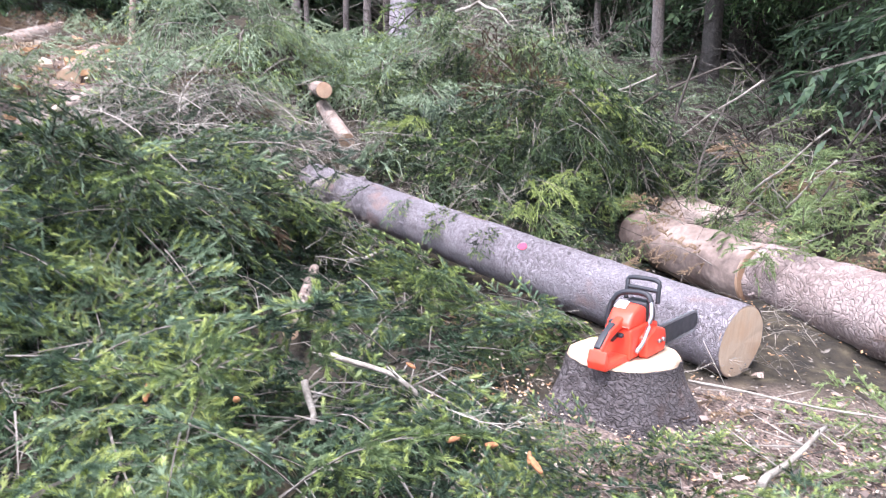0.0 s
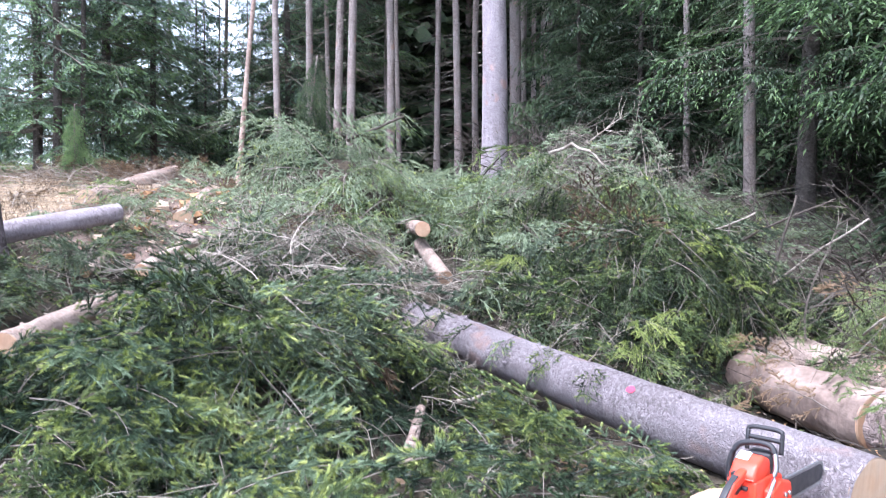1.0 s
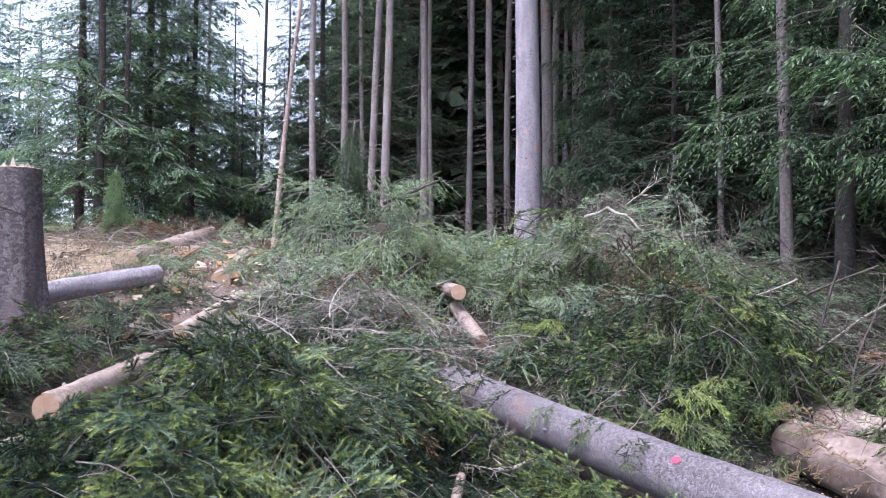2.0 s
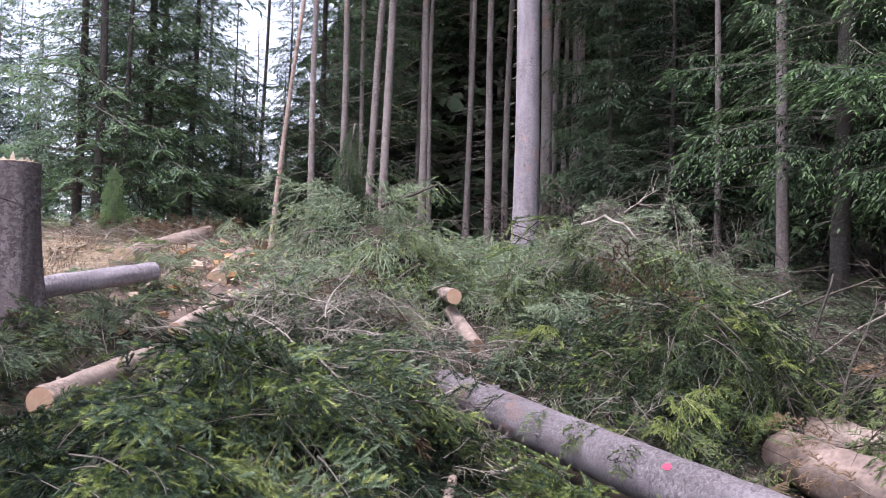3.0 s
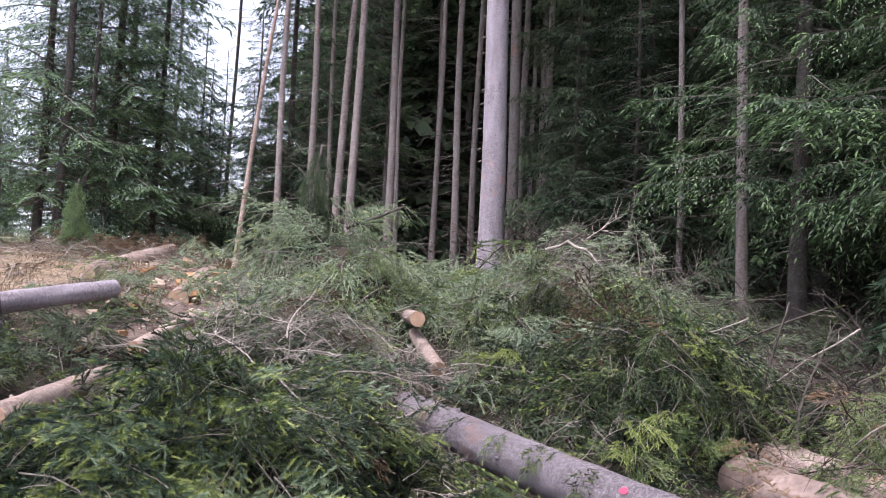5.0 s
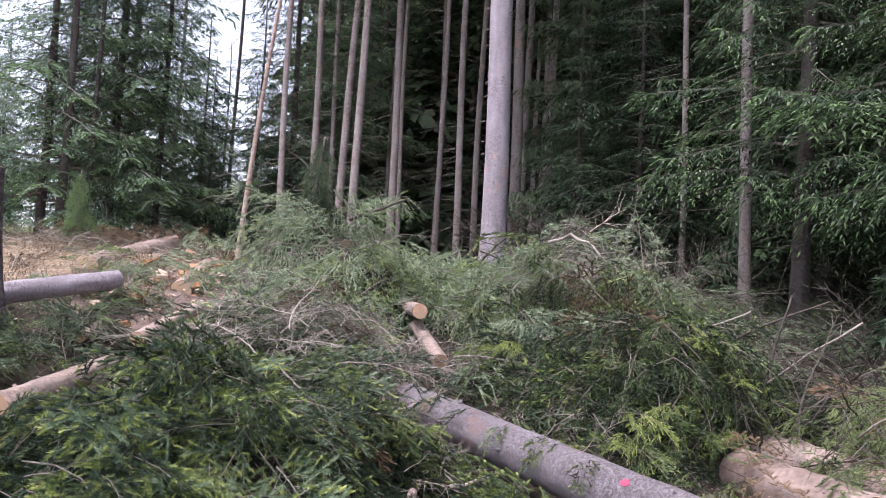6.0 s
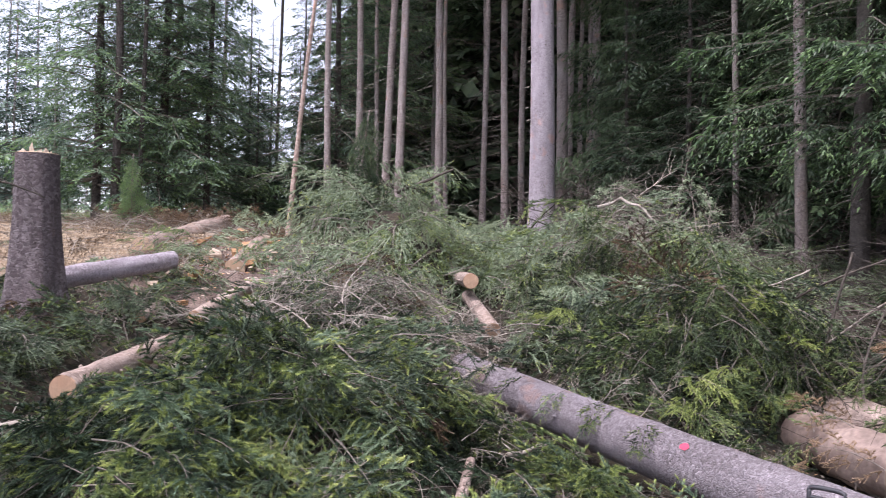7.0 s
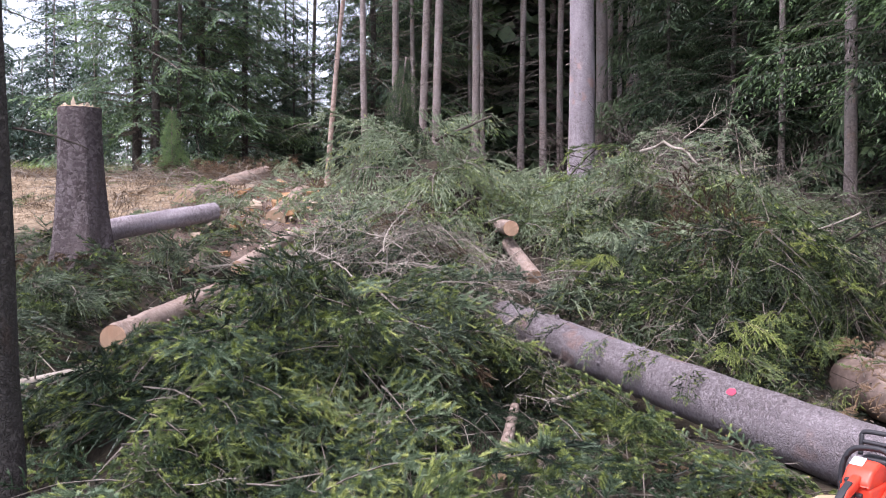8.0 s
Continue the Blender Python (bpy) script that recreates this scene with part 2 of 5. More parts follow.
def cover(x, y):
    """Where cut branches lie deep: 0 to 1."""
    return float(np.clip(1.1 - math.hypot((x + 2.0) / 2.6, (y - 5.6) / 5.0), 0, 1) ** 0.5) if y > 1 else 0.0


LOGS = [(1.29, 3.47, -1.0, 6.4, 0.17), (2.35, 3.10, 1.50, 5.35, 0.2), (-0.85, 7.2, -1.22, 8.5, 0.16), (-1.12, 7.8, -1.2, 8.3, 0.14), (-0.67, 3.3, -0.72, 4.5, 0.06),
        (-3.42, 4.7, -3.66, 7.0, 0.24), (-3.45, 6.8, -3.58, 8.95, 0.24), (-5.1, 7.4, -4.4, 8.4, 0.1), (-2.8, 2.96, -2.7, 2.8, 0.2), (0.72, 3.18, 0.72, 3.0, 0.27)]


def log_gap(x, y):
    """How far a place lies from the nearest log."""
    best = 9.0
    for ax, ay, bx, by, r in LOGS:
        t = max(0, min(1, ((x - ax) * (bx - ax) + (y - ay) * (by - ay)) / ((bx - ax) ** 2 + (by - ay) ** 2)))
        best = min(best, math.hypot(x - ax - t * (bx - ax), y - ay - t * (by - ay)) - r)
    return best


def lumps(x, y):
    near = max(0.0, min(1.0, log_gap(x, y) / 0.5))
    dip = -0.22 * (1 - near) if y > 4.4 else -0.05 * (1 - near) * cover(x, y)
    return dip + cover(x, y) * near * (0.34 * noise.noise((x * 1.5, y * 1.5, 7)) + 0.11 * noise.noise((x * 4.0, y * 4.0, 2)))


def surface(x, y):
    return float(slope(x, y) + 0.9 * heap(x, y) + lumps(x, y) + 0.04 * cover(x, y))


def mesh_of(name, verts, faces, mats, index=None, smooth=False):
    me = bpy.data.meshes.new(name)
    v, f = np.asarray(verts, np.float32), np.asarray(faces, np.int32)
    k = f.shape[1]
    me.vertices.add(len(v))
    me.vertices.foreach_set("co", v.ravel())
    me.loops.add(f.size)
    me.loops.foreach_set("vertex_index", f.ravel())
    me.polygons.add(len(f))
    me.polygons.foreach_set("loop_start", np.arange(len(f), dtype=np.int32) * k)
    me.polygons.foreach_set("loop_total", np.full(len(f), k, np.int32))
    for m in mats:
        me.materials.append(m)
    if index is not None:
        me.polygons.foreach_set("material_index", np.asarray(index, np.int32))
    me.polygons.foreach_set("use_smooth", np.full(len(f), smooth))
    me.update(calc_edges=True)
    return me


def build_ground():
    inner = np.linspace(-16, 14, 151)
    xs = np.concatenate(([-900, -300, -120, -60, -40, -28, -21], inner, [18, 24, 34, 60, 120, 300, 900]))
    ys = np.concatenate(([-900, -300, -100, -40, -20, -10, -5], np.linspace(-3, 24, 151), [28, 34, 44, 60, 120, 300, 900]))
    gx, gy = np.meshgrid(xs, ys)
    z = slope(gx, gy) + 0.9 * heap(gx, gy) - 0.10 * np.clip(heap(gx, gy) * 6, 0, 1)
    for i in range(gx.shape[0]):
        for j in range(gx.shape[1]):
            z[i, j] += min(0.6, lumps(gx[i, j], gy[i, j])) - 0.10 * cover(gx[i, j], gy[i, j]) + 0.05 * noise.noise((gx[i, j] * 1.3, gy[i, j] * 1.3, 0)) + 0.025 * noise.noise((gx[i, j] * 4, gy[i, j] * 4, 3))
    r, c = gx.shape
    a = (np.arange(r - 1)[:, None] * c + np.arange(c - 1)).ravel()
    me = mesh_of("ground", np.stack((gx, gy, z), -1).reshape(-1, 3), np.stack((a, a + 1, a + c + 1, a + c), 1), [M_GROUND], smooth=True)
    return tagged(new("ground", me), "sloping forest floor of brown needle litter and dry grass", "ground", kind="structure")


build_ground()


# ---- builders ----
def part(name, bm, material, parent=None, label=""):
    me = bpy.data.meshes.new(name)
    bm.to_mesh(me)
    bm.free()
    for m in material if isinstance(material, (list, tuple)) else (material,):
        me.materials.append(m)
    ob = new(name, me)
    if parent:
        ob.parent = parent
    return tagged(ob, label)


def tube(bm, points, radii, sides=10, rough=0.0, seed=0.0, cap=True):
    """A bent, tapering round bar through points."""
    rings = []
    pts = [Vector(p) for p in points]
    for i, (p, r) in enumerate(zip(pts, radii)):
        d = (pts[min(i + 1, len(pts) - 1)] - pts[max(i - 1, 0)]).normalized()
        side = d.cross(Vector((0.13, 0.31, 0.94)) if abs(d.z) < 0.9 else Vector((1, 0, 0))).normalized()
        up = d.cross(side)
        ring = []
        for k in range(sides):
            a = 2 * math.pi * k / sides
            q = side * math.cos(a) + up * math.sin(a)
            s = r * (1 + rough * noise.noise(q * 2.2 + p * 6 + Vector((seed, 0, 0))))
            ring.append(bm.verts.new(p + q * s))
        rings.append(ring)
    for a, b in zip(rings, rings[1:]):
        for k in range(sides):
            bm.faces.new((a[k], a[(k + 1) % sides], b[(k + 1) % sides], b[k])).smooth = True
    if cap:
        bm.faces.new(rings[0][::-1])
        bm.faces.new(rings[-1])
    return bm


def along(p0, p1):
    """A pose at p0 whose z axis runs to p1, and the distance."""
    d = Vector(p1) - Vector(p0)
    return Matrix.Translation(p0) @ d.to_track_quat("Z", "Y").to_matrix().to_4x4(), d.length


def log_of(name, p0, p1, r0, r1, material, cut, label, category="log", bend=0.0, seed=0.0, rough=0.10, sides=36):
    """A felled log: bark mantle with knots, and a sawn face at each end."""
    m, length = along(p0, p1)
    bm = bmesh.new()
    count = max(8, int(length / 0.07))
    pts = [(bend * math.sin(math.pi * i / count), 0, length * i / count) for i in range(count + 1)]
    rad = [r0 + (r1 - r0) * i / count for i in range(count + 1)]
    tube(bm, pts, rad, sides, rough, seed, cap=False)
    rng = random.Random(int(seed * 10) + 3)
    for _ in range(int(length * 5)):
        z, a = rng.uniform(0.1, length - 0.05), rng.uniform(0, 6.28)
        r = r0 + (r1 - r0) * z / length
        q = Vector((math.cos(a), math.sin(a), rng.uniform(0.0, 0.5)))
        base = Vector((bend * math.sin(math.pi * z / length), 0, z)) + q * r * 0.9
        k = rng.uniform(0.008, 0.018) * (r0 / 0.15) ** 0.5
        tube(bm, [base, base + q * (r * 0.1 + rng.uniform(0.006, 0.03))], [k * 1.6, k], 6)
    ob = part(name, bm, material)
    ob.matrix_world = m
    for z, r, turn in ((0, r0, 180), (length, r1, 0)):
        bm = bmesh.new()
        off = Vector((seed, 0, 0))
        centre = bm.verts.new((0, 0, 0.004))
        ring = []
        for k in range(sides):
            a = 2 * math.pi * k / sides
            ring.append(bm.verts.new((math.cos(a) * r * 0.955, math.sin(a) * r * 0.955, 0.003 * noise.noise((math.cos(a) * 3, math.sin(a) * 3, seed)))))
        outer = [bm.verts.new((v.co.x * 1.045, v.co.y * 1.045, -0.01)) for v in ring]
        for k in range(sides):
            bm.faces.new((centre, ring[k], ring[(k + 1) % sides]))
            bm.faces.new((ring[k], outer[k], outer[(k + 1) % sides], ring[(k + 1) % sides]))
        f = part("cut_face", bm, cut, ob, "pale sawn end with growth rings")
        f.matrix_local = pose(0, 0, z, turn)
    return tagged(ob, label, category)


# ---- conifer branches as arrays of twigs and needles ----
def rod(points, radii, sides=3):
    """A thin many-sided bar: vertices and triangles."""
    p = np.asarray(points, float)
    n = len(p)
    d = np.gradient(p, axis=0)
    d /= np.linalg.norm(d, axis=1)[:, None] + 1e-9
    ref = np.array([0.1, 0.2, 0.97]) if abs(d[0, 2]) < 0.9 else np.array([1.0, 0, 0])
    s = np.cross(d, ref)
    s /= np.linalg.norm(s, axis=1)[:, None] + 1e-9
    u = np.cross(d, s)
    ang = 2 * math.pi * np.arange(sides) / sides
    v = p[:, None] + np.asarray(radii)[:, None, None] * (np.cos(ang)[None, :, None] * s[:, None] + np.sin(ang)[None, :, None] * u[:, None])
    t = []
    for i in range(n - 1):
        for k in range(sides):
            a, b = i * sides + k, i * sides + (k + 1) % sides
            t += [(a, b, a + sides), (b, b + sides, a + sides)]
    return v.reshape(-1, 3), np.array(t)


def needles_on(rng, points, count, size, width, fan=1.0):
    """count needles along a shoot, pointing forward and out, fewer below. Vertices (3 a needle) and how far along each one stands."""
    p = np.asarray(points, float)
    s = np.sort(rng.random(count)) * (len(p) - 1)
    i = np.minimum(s.astype(int), len(p) - 2)
    w = (s - i)[:, None]
    base = p[i] * (1 - w) + p[i + 1] * w
    d = p[i + 1] - p[i]
    d /= np.linalg.norm(d, axis=1)[:, None] + 1e-9
    side = np.cross(d, [0, 0, 1.0])
    side /= np.linalg.norm(side, axis=1)[:, None] + 1e-9
    up = np.cross(side, d)
    a = rng.uniform(-0.8, math.pi + 0.8, count)
    out = np.cos(a)[:, None] * side * fan + np.sin(a)[:, None] * up
    way = d * (0.40 + 1.0 * (s / (len(p) - 1)) ** 2 + rng.uniform(0, 0.35, count))[:, None] + out
    way /= np.linalg.norm(way, axis=1)[:, None]
    across = np.cross(d, out) + 0.35 * rng.normal(size=(count, 3))
    across /= np.linalg.norm(across, axis=1)[:, None] + 1e-9
    ln = size * rng.uniform(0.7, 1.2, count)[:, None]
    v = np.stack((base - across * width / 2, base + across * width / 2, base + way * ln), 1)
    return v, s / (len(p) - 1)


def frond(seed, sides=14, reach=0.30, sub=0.09, gap=0.05, density=170, size=0.018, width=0.005, droop=0.12, tips=0.3, hang=0.1, body=0.3, armed=True, stem=0.008):
    """One conifer branch, a metre long, along +x: side shoots, each set with short twiglets that carry the needles.
    Returns twig verts, twig tris, needle verts (k, 3, 3), and the young-needle mask."""
    rng = np.random.default_rng(seed)
    n = 9
    s = np.linspace(0, 1, n)
    up = np.array([0, 0, 1.0])
    sway = rng.normal(0, 0.05, 2)
    axis = np.stack((s, sway[0] * np.sin(s * 3) + sway[1] * s * s, 0.10 * np.sin(s * 2.2) - droop * s * s), 1)
    tv, tt, nv, young, off = [], [], [], [], 0

    def add_rod(points, radii):
        nonlocal off
        v, t = rod(points, radii)
        tv.append(v)
        tt.append(t + off)
        off += len(v)

    def shoot(p, ln, fresh):
        """A needled twiglet: a thin core wrapped in needles like a brush."""
        v, t = rod(p[[0, -1]], size * body * np.array([1.0, 0.5]))
        nv.append(v[t])
        young.append(np.zeros(len(t), bool))
        amount = int(density * ln + rng.random())
        if amount:
            v, where = needles_on(rng, p, amount, size, width)
            nv.append(v)
            young.append((where > 0.45) & fresh)

    add_rod(axis[::2], (stem * (1 - 0.85 * s))[::2])
    for k in range(sides):
        pos = 0.10 + 0.88 * (k + rng.uniform(0, 0.8)) / sides
        i = min(int(pos * (n - 1)), n - 2)
        w = pos * (n - 1) - i
        base = axis[i] * (1 - w) + axis[i + 1] * w
        d = axis[i + 1] - axis[i]
        d /= np.linalg.norm(d)
        lat = np.cross(d, up) * (1 if k % 2 else -1)
        ln = reach * (1 - pos) ** 0.6 * rng.uniform(0.6, 1.2) * min(1, 0.5 + pos * 3) + 0.05
        way = d * rng.uniform(0.5, 1.0) + lat + up * rng.normal(0.05, 0.28)
        way /= np.linalg.norm(way)
        q = np.linspace(0, 1, 5)[:, None]
        pts = base + way * q * ln + d * q * q * ln * 0.25 - up * q * q * ln * (0.10 + hang)
        if armed:
            add_rod(pts[::2], stem * 0.32 * (1 - 0.7 * q[::2, 0]))
        shoot(pts[2:5], ln * 0.5, rng.random() < tips)
        if sub:
            f = 0.12
            while f < 0.97:
                for e in (-1, 1):
                    g = min(f + rng.uniform(0, 0.5) * gap / ln, 0.99) * 4
                    h = int(g)
                    b2 = pts[h] + (pts[h + 1] - pts[h]) * (g - h)
                    w2 = way * rng.uniform(0.6, 1.1) + e * np.cross(way, up) * rng.uniform(0.45, 0.95) + up * rng.uniform(-0.35, 0.35)
                    w2 /= np.linalg.norm(w2)
                    l2 = sub * rng.uniform(0.5, 1.25) * (1 - 0.4 * f)
                    r = np.linspace(0, 1, 3)[:, None]
                    shoot(b2 + w2 * r * l2 - up * r * r * l2 * (1.6 * hang - 0.15), l2, rng.random() < tips)
                f += gap / ln
    for k in range(3 if sub else 1):
        r = np.linspace(0, 1, 3)[:, None]
        w2 = np.array([1.0, (k - 1) * 0.7, 0.1]) if sub else np.array([1.0, 0, -0.1])
        shoot(axis[-2] + w2 * r * 0.1, 0.1, rng.random() < tips)
    return np.concatenate(tv), np.concatenate(tt), np.concatenate(nv), np.concatenate(young)


def needle_mesh(name, nv, young, mats):
    v = nv.reshape(-1, 3)
    return mesh_of(name, v, np.arange(len(v)).reshape(-1, 3), mats, young.astype(int))


def branch_thing(f, mats, label, group, twig=None):
    tv, tt, nv, young = f
    ob = new("spruce_branch", mesh_of("stem", tv, tt, [twig or M_TWIG], smooth=True))
    nd = new("needles", needle_mesh("needles", nv, young, mats))
    nd.parent = ob
    return tagged(ob, label, "branch", group)


def gather(fronds, mats_count, poses):
    """Joins many placed fronds: (twig verts, twig tris, needle verts, index)."""
    tv, tt, nv, ix, off = [], [], [], [], 0
    for which, m, tone in poses:
        a, b, c, y = fronds[which]
        r, o = np.array(m.to_3x3()), np.array(m.translation)
        tv.append(a @ r.T + o)
        tt.append(b + off)
        off += len(a)
        nv.append((c.reshape(-1, 3) @ r.T + o).reshape(-1, 3, 3))
        ix.append(np.where(y, tone[1], tone[0]))
    return np.concatenate(tv), np.concatenate(tt), np.concatenate(nv), np.concatenate(ix)


def downhill(rng, x, y, spread):
    """A heading down the heap's side, in degrees, with some scatter."""
    e = 0.2
    return math.degrees(math.atan2(surface(x, y - e) - surface(x, y + e), surface(x - e, y) - surface(x + e, y))) + rng.normal(0, spread)


def laid(rng, x, y, lift, turn, tilt, size):
    """A pose on the heap's surface, tipped with its slope."""
    e = 0.15
    nx, ny = (surface(x - e, y) - surface(x + e, y)) / (2 * e), (surface(x, y - e) - surface(x, y + e)) / (2 * e)
    up = Vector((nx, ny, 1)).normalized()
    q = Vector((0, 0, 1)).rotation_difference(up).to_matrix().to_4x4()
    return Matrix.Translation((x, y, surface(x, y) + lift)) @ q @ pose(0, 0, 0, rng.uniform(-35, 35), tilt, turn) @ Matrix.Scale(size, 4)


# ---- standing trees ----
def tree_trunk(height, radius, top=0.25, sides=12, seed=0.0, lean=(0, 0), flare=1.25):
    bm = bmesh.new()
    n = 14
    zs = [height * (i / n) ** 1.6 for i in range(n + 1)]
    pts = [(lean[0] * z + 0.03 * math.sin(z * 0.7 + seed), lean[1] * z + 0.03 * math.cos(z * 0.6 + seed), z - 0.15) for z in zs]
    rad = [radius * ((1 - (1 - top) * z / height) + (flare - 1) * math.exp(-z / 0.3)) for z in zs]
    return tube(bm, pts, rad, sides, 0.06, seed)


def bough(seed, arms=15, twigs=7, width=0.028, hang=0.2, spread=0.44, droop=0.28, size=1.0):
    """One bough of a standing spruce, a unit long, along +x: flat drooping arms set with broad needled twiglets, the tip turned up.
    Returns the same four arrays as frond()."""
    rng = np.random.default_rng(seed)
    up = np.array([0, 0, 1.0])

    def axis(s):
        return np.array([s, 0.05 * math.sin(3 * s + seed), 0.10 * math.sin(2.5 * s) - droop * s ** 1.4 + 0.10 * s ** 4])

    tv, tt = rod([axis(q) for q in (0, 0.35, 0.7, 1.0)], np.array([0.012, 0.009, 0.005, 0.002]))
    nv, young = [], []

    def leaf(p, way, ln, w, fresh):
        across = np.cross(way, up + rng.normal(0, 0.45, 3))
        across *= w / (np.linalg.norm(across) + 1e-9)
        mid, tip = p + way * ln * 0.45, p + way * ln - up * ln * hang * 0.5
        nv.append(np.array([[p, mid - across, mid + across], [mid - across, tip, mid + across]]))
        young.append(np.array([fresh, fresh]))

    for k in range(arms):
        pos = 0.16 + 0.84 * (k + rng.uniform(0, 0.9)) / arms
        base, d = axis(pos), axis(pos + 0.03) - axis(pos)
        d /= np.linalg.norm(d)
        lat = np.cross(d, up) * (1 if k % 2 else -1)
        ln = spread * (1.02 - pos) ** 0.55 * rng.uniform(0.55, 1.15) * min(1, 0.55 + pos * 1.6) + 0.05
        way = d * rng.uniform(0.5, 1.0) + lat + up * rng.normal(-0.02, 0.12)
        way /= np.linalg.norm(way)
        for j in range(twigs):
            f = (j + rng.uniform(0.2, 0.9)) / twigs
            p = base + way * ln * f - up * ln * f * f * (0.15 + hang)
            e = -1 if j % 2 else 1
            w2 = way * rng.uniform(0.7, 1.2) + e * np.cross(way, up) * rng.uniform(0.3, 0.9) + up * rng.uniform(-0.9, 0.2) * (0.3 + hang)
            w2 /= np.linalg.norm(w2)
            leaf(p, w2, size * rng.uniform(0.08, 0.15) * (12 / twigs) ** 0.4, width * rng.uniform(0.7, 1.3), pos + f > 1.05 and rng.random() < 0.6)
    for k in range(3):
        leaf(axis(0.92), np.array([1.0, (k - 1) * 0.5, 0.05]) / 1.1, 0.16, width, True)
    return tv, tt, np.concatenate(nv), np.concatenate(young)


def crown(seed, low, high, height, reach, detail_to, per=6, step=0.35, hang=0.2, arms=12, twigs=6, width=0.02, close=False):
    """Whorls of boughs round a trunk; finer below detail_to."""
    rng = np.random.default_rng(seed)
    fine = [bough(seed + 50 + i, *((24, 20, 0.0060) if close else (19, 15, 0.0080)), hang * (0.6, 1.0, 1.5, 0.8)[i], size=0.45 if close else 0.55) for i in range(4)]
    coarse = [bough(seed + 80 + i, arms, twigs, width, hang) for i in range(4)]
    poses = []
    z = low
    while z < high:
        for k in range(per):
            size = reach * min(1.0, 0.12 + 1.1 * (height - z) / height) * rng.uniform(0.5, 1.2)
            a = 360 * (k + rng.random() * 0.8) / per + z * 77
            m = pose(0, 0, z + rng.uniform(-0.15, 0.15), rng.uniform(-18, 18), rng.uniform(-12, 20), a) @ Matrix.Scale(size, 4)
            poses.append((int(rng.integers(4)) + (4 if z >= detail_to else 0), m, (0, 1)))
        z += step * rng.uniform(0.7, 1.3) * (1.0 if z < detail_to else 1.5)
    return gather(fine + coarse, 2, poses)


def stubs(seed, low, high, radius, reach, count, per_size=0.006):
    """Dead side twigs on a bare trunk."""
    rng = np.random.default_rng(seed)
    tv, tt, off = [], [], 0
    for _ in range(count):
        z, a = rng.uniform(low, high), rng.uniform(0, 6.28)
        ln = reach * rng.uniform(0.15, 1.0)
        q = np.linspace(0, 1, 3)[:, None]
        way = np.array([math.cos(a), math.sin(a), rng.uniform(-0.35, 0.15)])
        p = np.array([0, 0, z]) + way * (radius * 0.8 + q * ln) - np.array([0, 0, 1]) * q * q * ln * rng.uniform(0, 0.35)
        v, t = rod(p, per_size * (1 - 0.7 * q[:, 0]) * rng.uniform(0.5, 1.2))
        tv.append(v)
        tt.append(t + off)
        off += len(v)
    return np.concatenate(tv), np.concatenate(tt)


def tree(height, radius, material, label, crown_data=None, needles=None, twigs=None, seed=0.0, lean=(0, 0), top=0.25, name="spruce_tree", category="tree"):
    ob = new(name)
    ob.empty_display_size = 0.2
    part("trunk", tree_trunk(height, radius, top, 14, seed, lean), material, ob)
    if twigs is not None:
        t = tagged(new("deadwood", mesh_of("deadwood", twigs[0], twigs[1], [M_TWIG])), kind="stuff")
        t.parent = ob
    if crown_data is not None:
        tv, tt, nv, ix = crown_data
        v = np.concatenate((tv, nv.reshape(-1, 3)))
        f = np.concatenate((tt, len(tv) + np.arange(nv.shape[0] * 3).reshape(-1, 3)))
        idx = np.concatenate((np.zeros(len(tt), int), 1 + ix))
        c = new("crown", mesh_of("crown", v, f, [M_TWIG, *needles], idx))
        c.parent = ob
    return tagged(ob, label, category)


# ---- felled timber ----
long_log = log_of("felled_log", (1.29, 3.47, 0.43), (-1.0, 6.4, 0.77), 0.165, 0.135, M_BARK_GREY, M_CUT, "long felled spruce log, flaky grey bark, fresh pale butt", bend=0.03, seed=1.0, rough=0.05)
log_of("felled_log", (2.40, 2.95, 0.43), (1.82, 4.55, 0.47), 0.195, 0.19, M_BARK_PINK, M_CUT_PINK, "thick pinkish brown log beside the long grey one", seed=2.0)
log_of("felled_log", (1.80, 4.62, 0.46), (1.36, 5.75, 0.50), 0.18, 0.17, M_PEELED, M_CUT_PINK, "thick log stretch with its bark peeled off", seed=2.5, rough=0.14)
log_of("felled_log", (2.15, 5.1, 0.48), (0.95, 7.2, 0.72), 0.19, 0.17, M_BARK_BROWN, M_CUT_PINK, "pinkish brown log half buried under cut branches", seed=3.0)
log_of("short_billet", (-0.87, 7.55, 1.0), (-1.22, 8.5, 1.28), 0.072, 0.066, M_BARK_BROWN, M_CUT_PINK, "short sawn spruce billet lying on cut branches", "billet", seed=4.0)
log_of("short_billet", (-1.15, 8.12, 1.44), (-1.42, 9.2, 1.46), 0.078, 0.07, M_BARK_BROWN, M_CUT_PINK, "short sawn billet under drooping green branches", "billet", seed=5.0)
log_of("short_billet", (-0.68, 3.62, 0.40), (-0.72, 4.6, 0.48), 0.035, 0.026, M_BARK_BROWN, M_CUT_PINK, "thin pale sawn branch piece with peeling bark", "billet", seed=6.0)
log_of("felled_log", (-3.53, 5.05, 0.71), (-3.72, 7.1, 0.86), 0.10, 0.085, M_BARK_BROWN, M_CUT_PINK, "brown spruce log with knots among the branches", seed=7.0)
log_of("felled_log", (-3.65, 7.28, 1.06), (-3.67, 8.85, 1.36), 0.07, 0.065, M_STRIPPED, M_CUT_PINK, "thin pale pinkish log lying up the slope", seed=8.0)
log_of("felled_log", (-5.15, 7.45, 1.40), (-4.53, 8.6, 1.60), 0.11, 0.10, M_BARK_PALE, M_CUT_PINK, "short grey log lying across the slope", seed=9.0)
